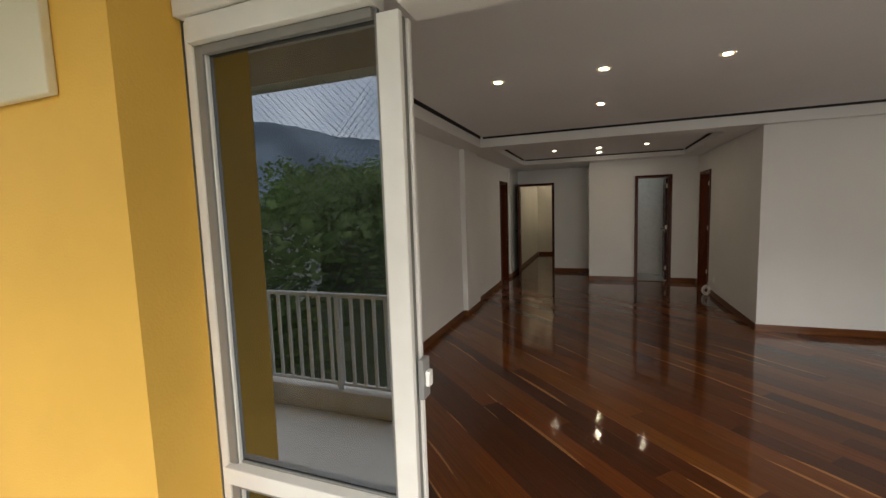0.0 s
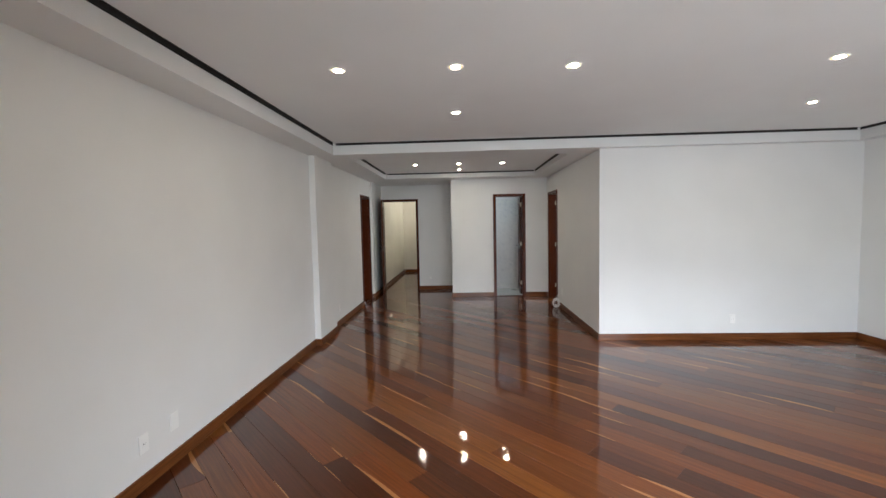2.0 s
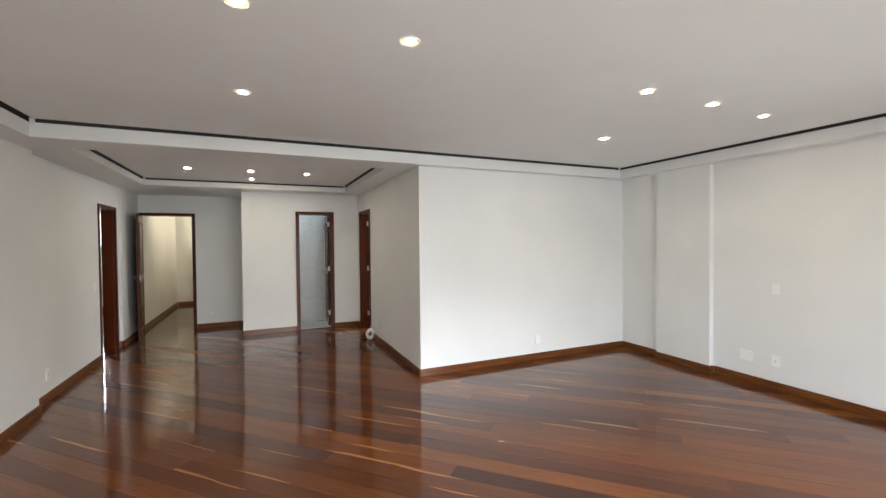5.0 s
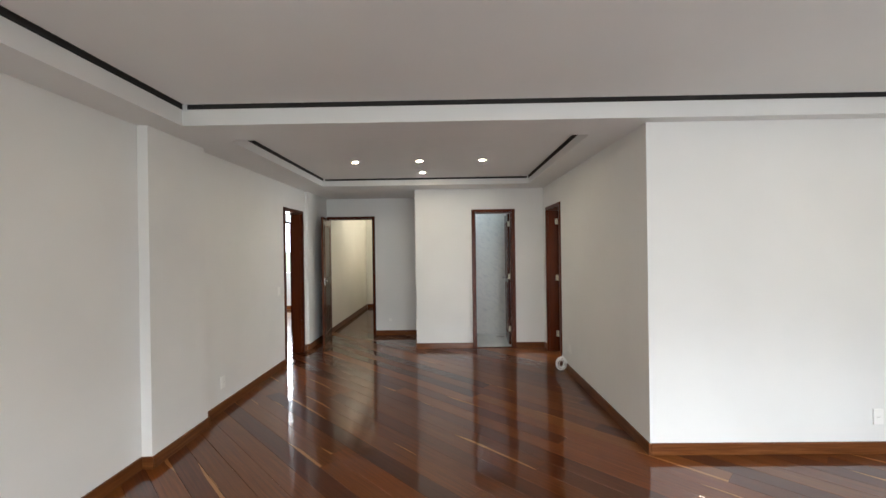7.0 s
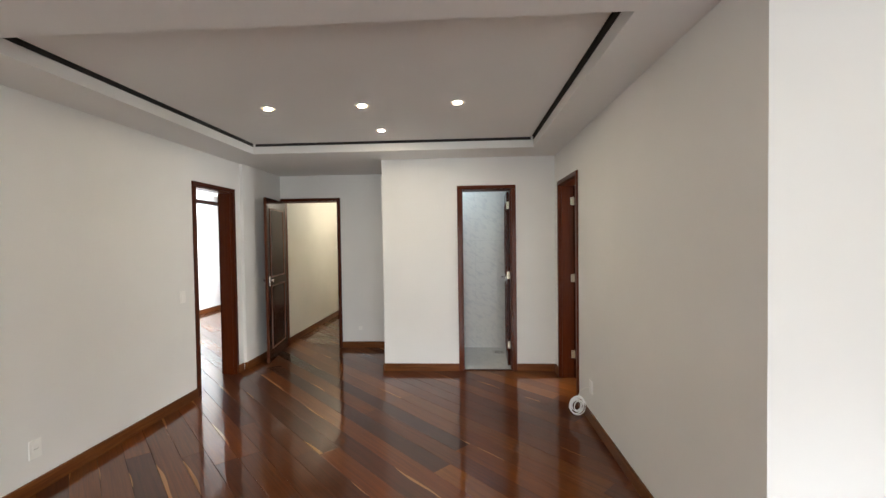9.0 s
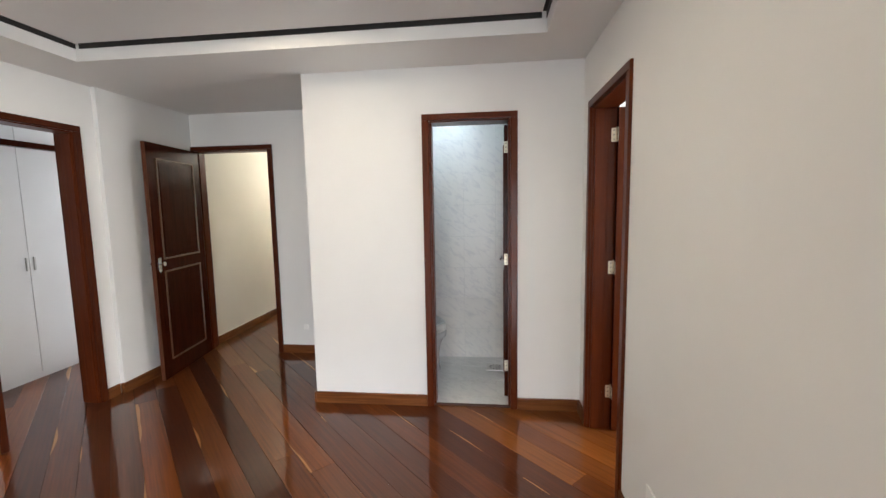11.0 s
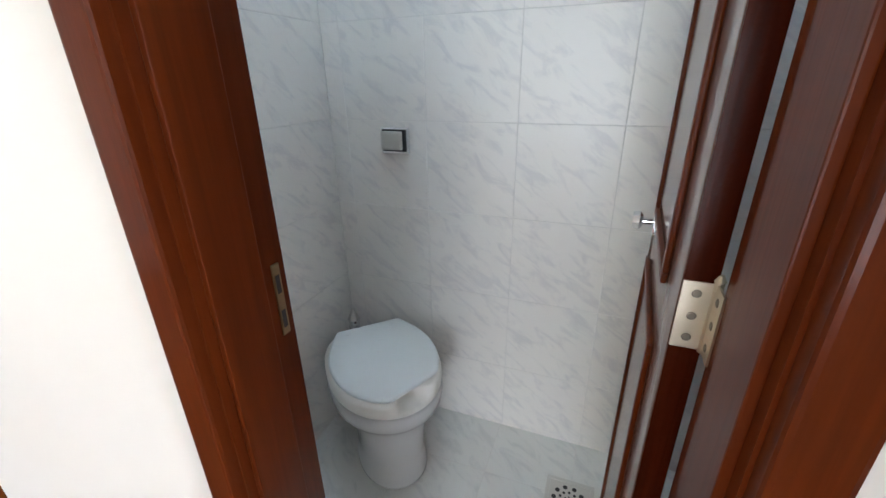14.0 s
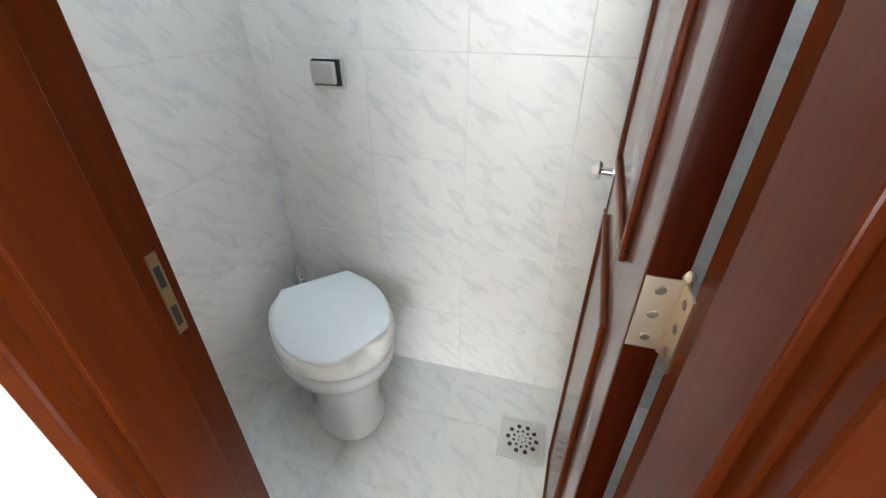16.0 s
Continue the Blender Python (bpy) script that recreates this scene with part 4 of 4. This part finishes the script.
def safety_net():
    """Diamond net of thin cord in the opening over the rail."""
    bm = bmesh.new()
    z0, z1, x0, x1, s = 0.98, 2.66, -2.9, 0.8, 0.06
    w = 0.0017
    y = RY - 0.06
    for sign in (1, -1):
        c = x0 - (z1 - z0)
        while c < x1 + (z1 - z0):
            a, b = (c, z0), (c + (z1 - z0), z1)
            if sign < 0:
                a, b = (c + (z1 - z0), z0), (c, z1)
            if min(a[0], b[0]) >= x0 and max(a[0], b[0]) <= x1:
                d = w
                vs = [bm.verts.new(p) for p in ((a[0] - d, y, a[1]), (a[0] + d, y, a[1]), (b[0] + d, y, b[1]), (b[0] - d, y, b[1]), (a[0] - d, y - 0.003, a[1]), (a[0] + d, y - 0.003, a[1]), (b[0] + d, y - 0.003, b[1]), (b[0] - d, y - 0.003, b[1]))]
                for f in ((0, 1, 2, 3), (7, 6, 5, 4), (0, 4, 5, 1), (1, 5, 6, 2), (2, 6, 7, 3), (3, 7, 4, 0)):
                    bm.faces.new([vs[i] for i in f])
            c += s
    tagged(new("safety_net", mesh_of("safety_net", bm, NETCORD)), "thin grey diamond safety net over the rail", "net", kind="stuff")


safety_net()

# ---------------------------------------------------------------- the distance
bm = bmesh.new()
bmesh.ops.create_grid(bm, x_segments=2, y_segments=2, size=3000)
g = tagged(new("ground", mesh_of("ground", bm, EARTH)), "dusty green ground far below the balcony", "ground", kind="structure")
g.location = (0, 0, -12)


def mountains():
    bm = bmesh.new()
    n, rows = 160, []
    for i in range(n + 1):
        a = math.pi * (0.9 + 1.2 * i / n)
        col = []
        peak = 232 + 75 * noise.noise((i * 0.045, 0.3, 0)) + 34 * noise.noise((i * 0.17, 4.3, 0)) + 10 * noise.noise((i * 0.6, 1.3, 0))
        for j in range(9):
            f = j / 8
            r = 1000 + 320 * f + 40 * noise.noise((i * 0.2, j * 0.5, 2))
            col.append(bm.verts.new((r * math.cos(a), r * math.sin(a), -12 + (peak + 12) * f ** 0.9)))
        rows.append(col)
    for a, b in zip(rows, rows[1:]):
        for j in range(8):
            bm.faces.new((a[j], a[j + 1], b[j + 1], b[j]))
    tagged(new("backdrop", mesh_of("backdrop", bm, HILL, True)), "distant green mountain ridge with blue haze put into its colour", "mountains", kind="structure")


mountains()


def foliage_into(verts, faces, rng, c, r, count, size):
    for _ in range(count):
        while True:
            p = Vector((rng.uniform(-1, 1), rng.uniform(-1, 1), rng.uniform(-1, 1)))
            if 0.3 < p.length < 1:
                break
        p = Vector(c) + Vector((p.x * r, p.y * r, p.z * r * 0.75))
        u = Vector((rng.gauss(0, 1), rng.gauss(0, 1), rng.gauss(0, 0.6))).normalized()
        v = u.orthogonal().normalized()
        s = size * rng.uniform(0.6, 1.4)
        k = len(verts)
        verts += [p - u * s, p - v * s * 0.6, p + u * s, p + v * s * 0.6]
        faces.append((k, k + 1, k + 2, k + 3))


def woods():
    rng = random.Random(11)
    verts, faces = [], []
    for _ in range(520):
        a = radians(rng.uniform(205, 272))
        d = 24 + 96 * rng.random() ** 0.8
        x, y = d * math.cos(a), d * math.sin(a)
        rise = 0.125 * d + (3 if math.degrees(a) > 228 else -3) - 4
        top = -9 + (rise + 9) * rng.uniform(0.75, 1.05)
        r = rng.uniform(2.0, 4.2)
        for _ in range(3):
            foliage_into(verts, faces, rng, (x + rng.uniform(-2, 2), y + rng.uniform(-2, 2), top - rng.uniform(0, 5)), r, 50, 0.42)
    me = bpy.data.meshes.new("far_woods")
    me.from_pydata(verts, [], faces)
    me.materials.append(LEAF)
    tagged(new("far_woods", me), "dense dark green trees on the slope below", "trees", kind="stuff")


woods()
bm = bmesh.new()
for i in range(11):
    x = -120 + 12 * i
    bx(bm, x, x + 12.2, -70, -58, -12, -3 + 0.5 * i)
tagged(new("slope", mesh_of("slope", bm, EARTH)), "dark wooded slope under the trees", "ground", kind="structure")


def silo(x, y):
    root = thing("silo", pose(x, y, 0), "tall white cylindrical storage tank above the trees", "silo", "white storage tanks")
    bm = bmesh.new()
    cyl(bm, (0, 0, -12), (0, 0, 14.6), 2.0, seg=28)
    part("tank", bm, PLASTIC, root, smooth=False)
    bm = bmesh.new()
    cyl(bm, (0, 0, 14.6), (0, 0, 15.0), 2.05, 0.6, 28)
    part("roof", bm, PLASTIC, root)
    bm = bmesh.new()
    cyl(bm, (0.8, 0, 14.7), (0.8, 0, 17.2), 0.07, seg=8)
    part("mast", bm, STEEL, root)




def tower(x, y, top):
    root = thing("apartment_tower", pose(x, y, -12, 0, 0, 28), "tall beige apartment tower beyond the trees", "building")
    bm = bmesh.new()
    bx(bm, -7, 7, -6, 6, 0, top, bevel=0.05)
    part("wall", bm, CREAMBOX, root)
    bm = bmesh.new()
    bx(bm, -6.5, 6.5, -5.5, 5.5, top, top + 0.9)
    part("roof", bm, CONCRETE, root)
    pane = bmesh.new()
    bx(pane, -0.55, 0.55, -0.04, 0.04, 0, 1.2)
    me = mesh_of("window", pane, BLACK)
    for rot, half, off in ((0, 5.2, 6.0), (90, 4.4, 7.0)):
        for k in range(int((top - 3) / 3)):
            for i in range(4):
                ob = new("window", me)
                ob.parent = root
                ob.matrix_basis = pose(0, 0, 2 + 3 * k, 0, 0, rot) @ pose(-half + half * 2 * i / 3, off if rot == 0 else -off, 0)


tower(-88, -54, 32)
silo(-95, -79)
silo(-92.2, -82)


def low_house(x, y, z, w, d, h, turn, label):
    root = thing("house", pose(x, y, z, 0, 0, turn), label, "house", "houses among the trees")
    bm = bmesh.new()
    bx(bm, -w / 2, w / 2, -d / 2, d / 2, -8, h)
    part("wall", bm, WALL, root)
    bm = bmesh.new()
    pts = [(-w / 2 - 0.4, -d / 2 - 0.4, h), (w / 2 + 0.4, -d / 2 - 0.4, h), (w / 2 + 0.4, d / 2 + 0.4, h), (-w / 2 - 0.4, d / 2 + 0.4, h), (-w / 2 - 0.4, 0, h + 1.4), (w / 2 + 0.4, 0, h + 1.4)]
    vs = [bm.verts.new(p) for p in pts]
    for f in ((0, 1, 5, 4), (2, 3, 4, 5), (0, 4, 3), (1, 2, 5), (3, 2, 1, 0)):
        bm.faces.new([vs[i] for i in f])
    part("roof", bm, ROOF, root)
    for k in (-0.3, 0.0, 0.3):
        bm = bmesh.new()
        bx(bm, w * k - 0.5, w * k + 0.5, d / 2, d / 2 + 0.05, h - 2.0, h - 0.8)
        part("window", bm, BLACK, root)


low_house(-24, -15, -9, 14, 7, 3.2, 55, "low house with a weathered grey roof near the balcony")
low_house(-46, -52, -4, 7, 6, 3, 20, "small white house among the trees")
low_house(-38, -70, -1, 8, 6, 3, 70, "small white house among the trees")
low_house(-70, -60, -3, 8, 6, 3, 35, "small white house among the trees")
for k, z in enumerate((-0.5, -0.9, -1.2)):
    pts = [(-40 + 5 * i, -9.0 - 0.4 * k, z + 0.9 * ((i - 5) / 5) ** 2) for i in range(11)]
    tagged(tube("power_cable", pts, 0.012, BLACK), "black overhead cable below the balcony", "cable", "overhead cables")

# ---------------------------------------------------------------- wooden floor


def clip_poly(poly, axis, value, keep_less):
    out = []
    for i, p in enumerate(poly):
        q = poly[(i + 1) % len(poly)]
        a, b = p[axis] - value, q[axis] - value
        if keep_less:
            a, b = -a, -b
        if a >= 0:
            out.append(p)
        if (a >= 0) != (b >= 0):
            f = a / (a - b)
            out.append(tuple(p[k] + (q[k] - p[k]) * f for k in range(4)))
    return out


def wooden_floor():
    root = tagged(new("floor"), "glossy varnished hardwood planks laid diagonally, brown to red", "floor", kind="structure")
    rng = random.Random(21)
    width, k = 0.150, math.sqrt(0.5)
    rooms = [(-1.6, XE, 1.13, YD), (-1.6, XR + 0.1, YD, YB), (-1.6, XC, YB, YH), (-1.6, -0.3, YH, 14.3), (-4.6, -1.6, 8.2, 14.2), (2.2, 3.4, 8.5, 9.7), (1.0, 1.8, YB, BY0)]
    lo, hi = (-4.6, 1.12), (XE + 0.02, 14.3)
    s = (lo[0] + lo[1]) * k - 0.11
    while s < (hi[0] + hi[1]) * k:
        u = -16.0 * k * 1.2 + rng.uniform(-2, 0)
        while u < 7:
            length = rng.uniform(1.6, 4.4)
            u1 = u + length
            quad = []
            for uu, ss, v in ((u + 0.0006, s + 0.0005, 0.0), (u1 - 0.0006, s + 0.0005, 0.0), (u1 - 0.0006, s + width - 0.0005, 1.0), (u + 0.0006, s + width - 0.0005, 1.0)):
                quad.append(((uu + ss) * k, (ss - uu) * k, uu, v))
            for axis, value, less in ((0, lo[0], False), (0, hi[0], True), (1, lo[1], False), (1, hi[1], True)):
                quad = clip_poly(quad, axis, value, less) if quad else quad
            off = rng.uniform(0, 60)
            flip = rng.random() < 0.5
            u = u1
            if len(quad) < 3:
                continue
            seen = False
            for f in np.linspace(0, 1, 14):
                x = quad[0][0] + (quad[len(quad) // 2][0] - quad[0][0]) * f
                y = quad[0][1] + (quad[len(quad) // 2][1] - quad[0][1]) * f
                seen |= any(a - 0.05 <= x <= b + 0.05 and c - 0.05 <= y <= d + 0.05 for a, b, c, d in rooms)
            if not seen:
                continue
            cx = sum(p[0] for p in quad) / len(quad)
            cy = sum(p[1] for p in quad) / len(quad)
            rings, uvs = [], []
            for inset, z in ((0.0, -0.013), (0.0, -0.0014), (0.0012, 0.0)):
                r = []
                for x, y, uu, v in quad:
                    t = Vector((cx - x, cy - y))
                    e = Vector((k, k)) * (1 if t.dot(Vector((k, k))) > 0 else -1) * inset
                    r.append((x + e.x, y + e.y, z))
                rings.append(r)
            n = len(quad)
            verts = [p for r in rings for p in r]
            faces = [tuple(range(2 * n, 3 * n))]
            for a in (0, 1):
                faces += [(a * n + i, a * n + (i + 1) % n, (a + 1) * n + (i + 1) % n, (a + 1) * n + i) for i in range(n)]
            me = bpy.data.meshes.new("plank")
            me.from_pydata(verts, [], faces)
            layer = me.uv_layers.new(name="UVMap")
            for loop in me.loops:
                x, y, uu, v = quad[loop.vertex_index % n]
                layer.data[loop.index].uv = (uu + off, 1 - v if flip else v)
            me.materials.append(PLANK)
            me.validate()
            ob = new("plank", me)
            ob.parent = root
            if me.polygons[0].normal.z < 0:
                me.flip_normals()
        s += width


wooden_floor()
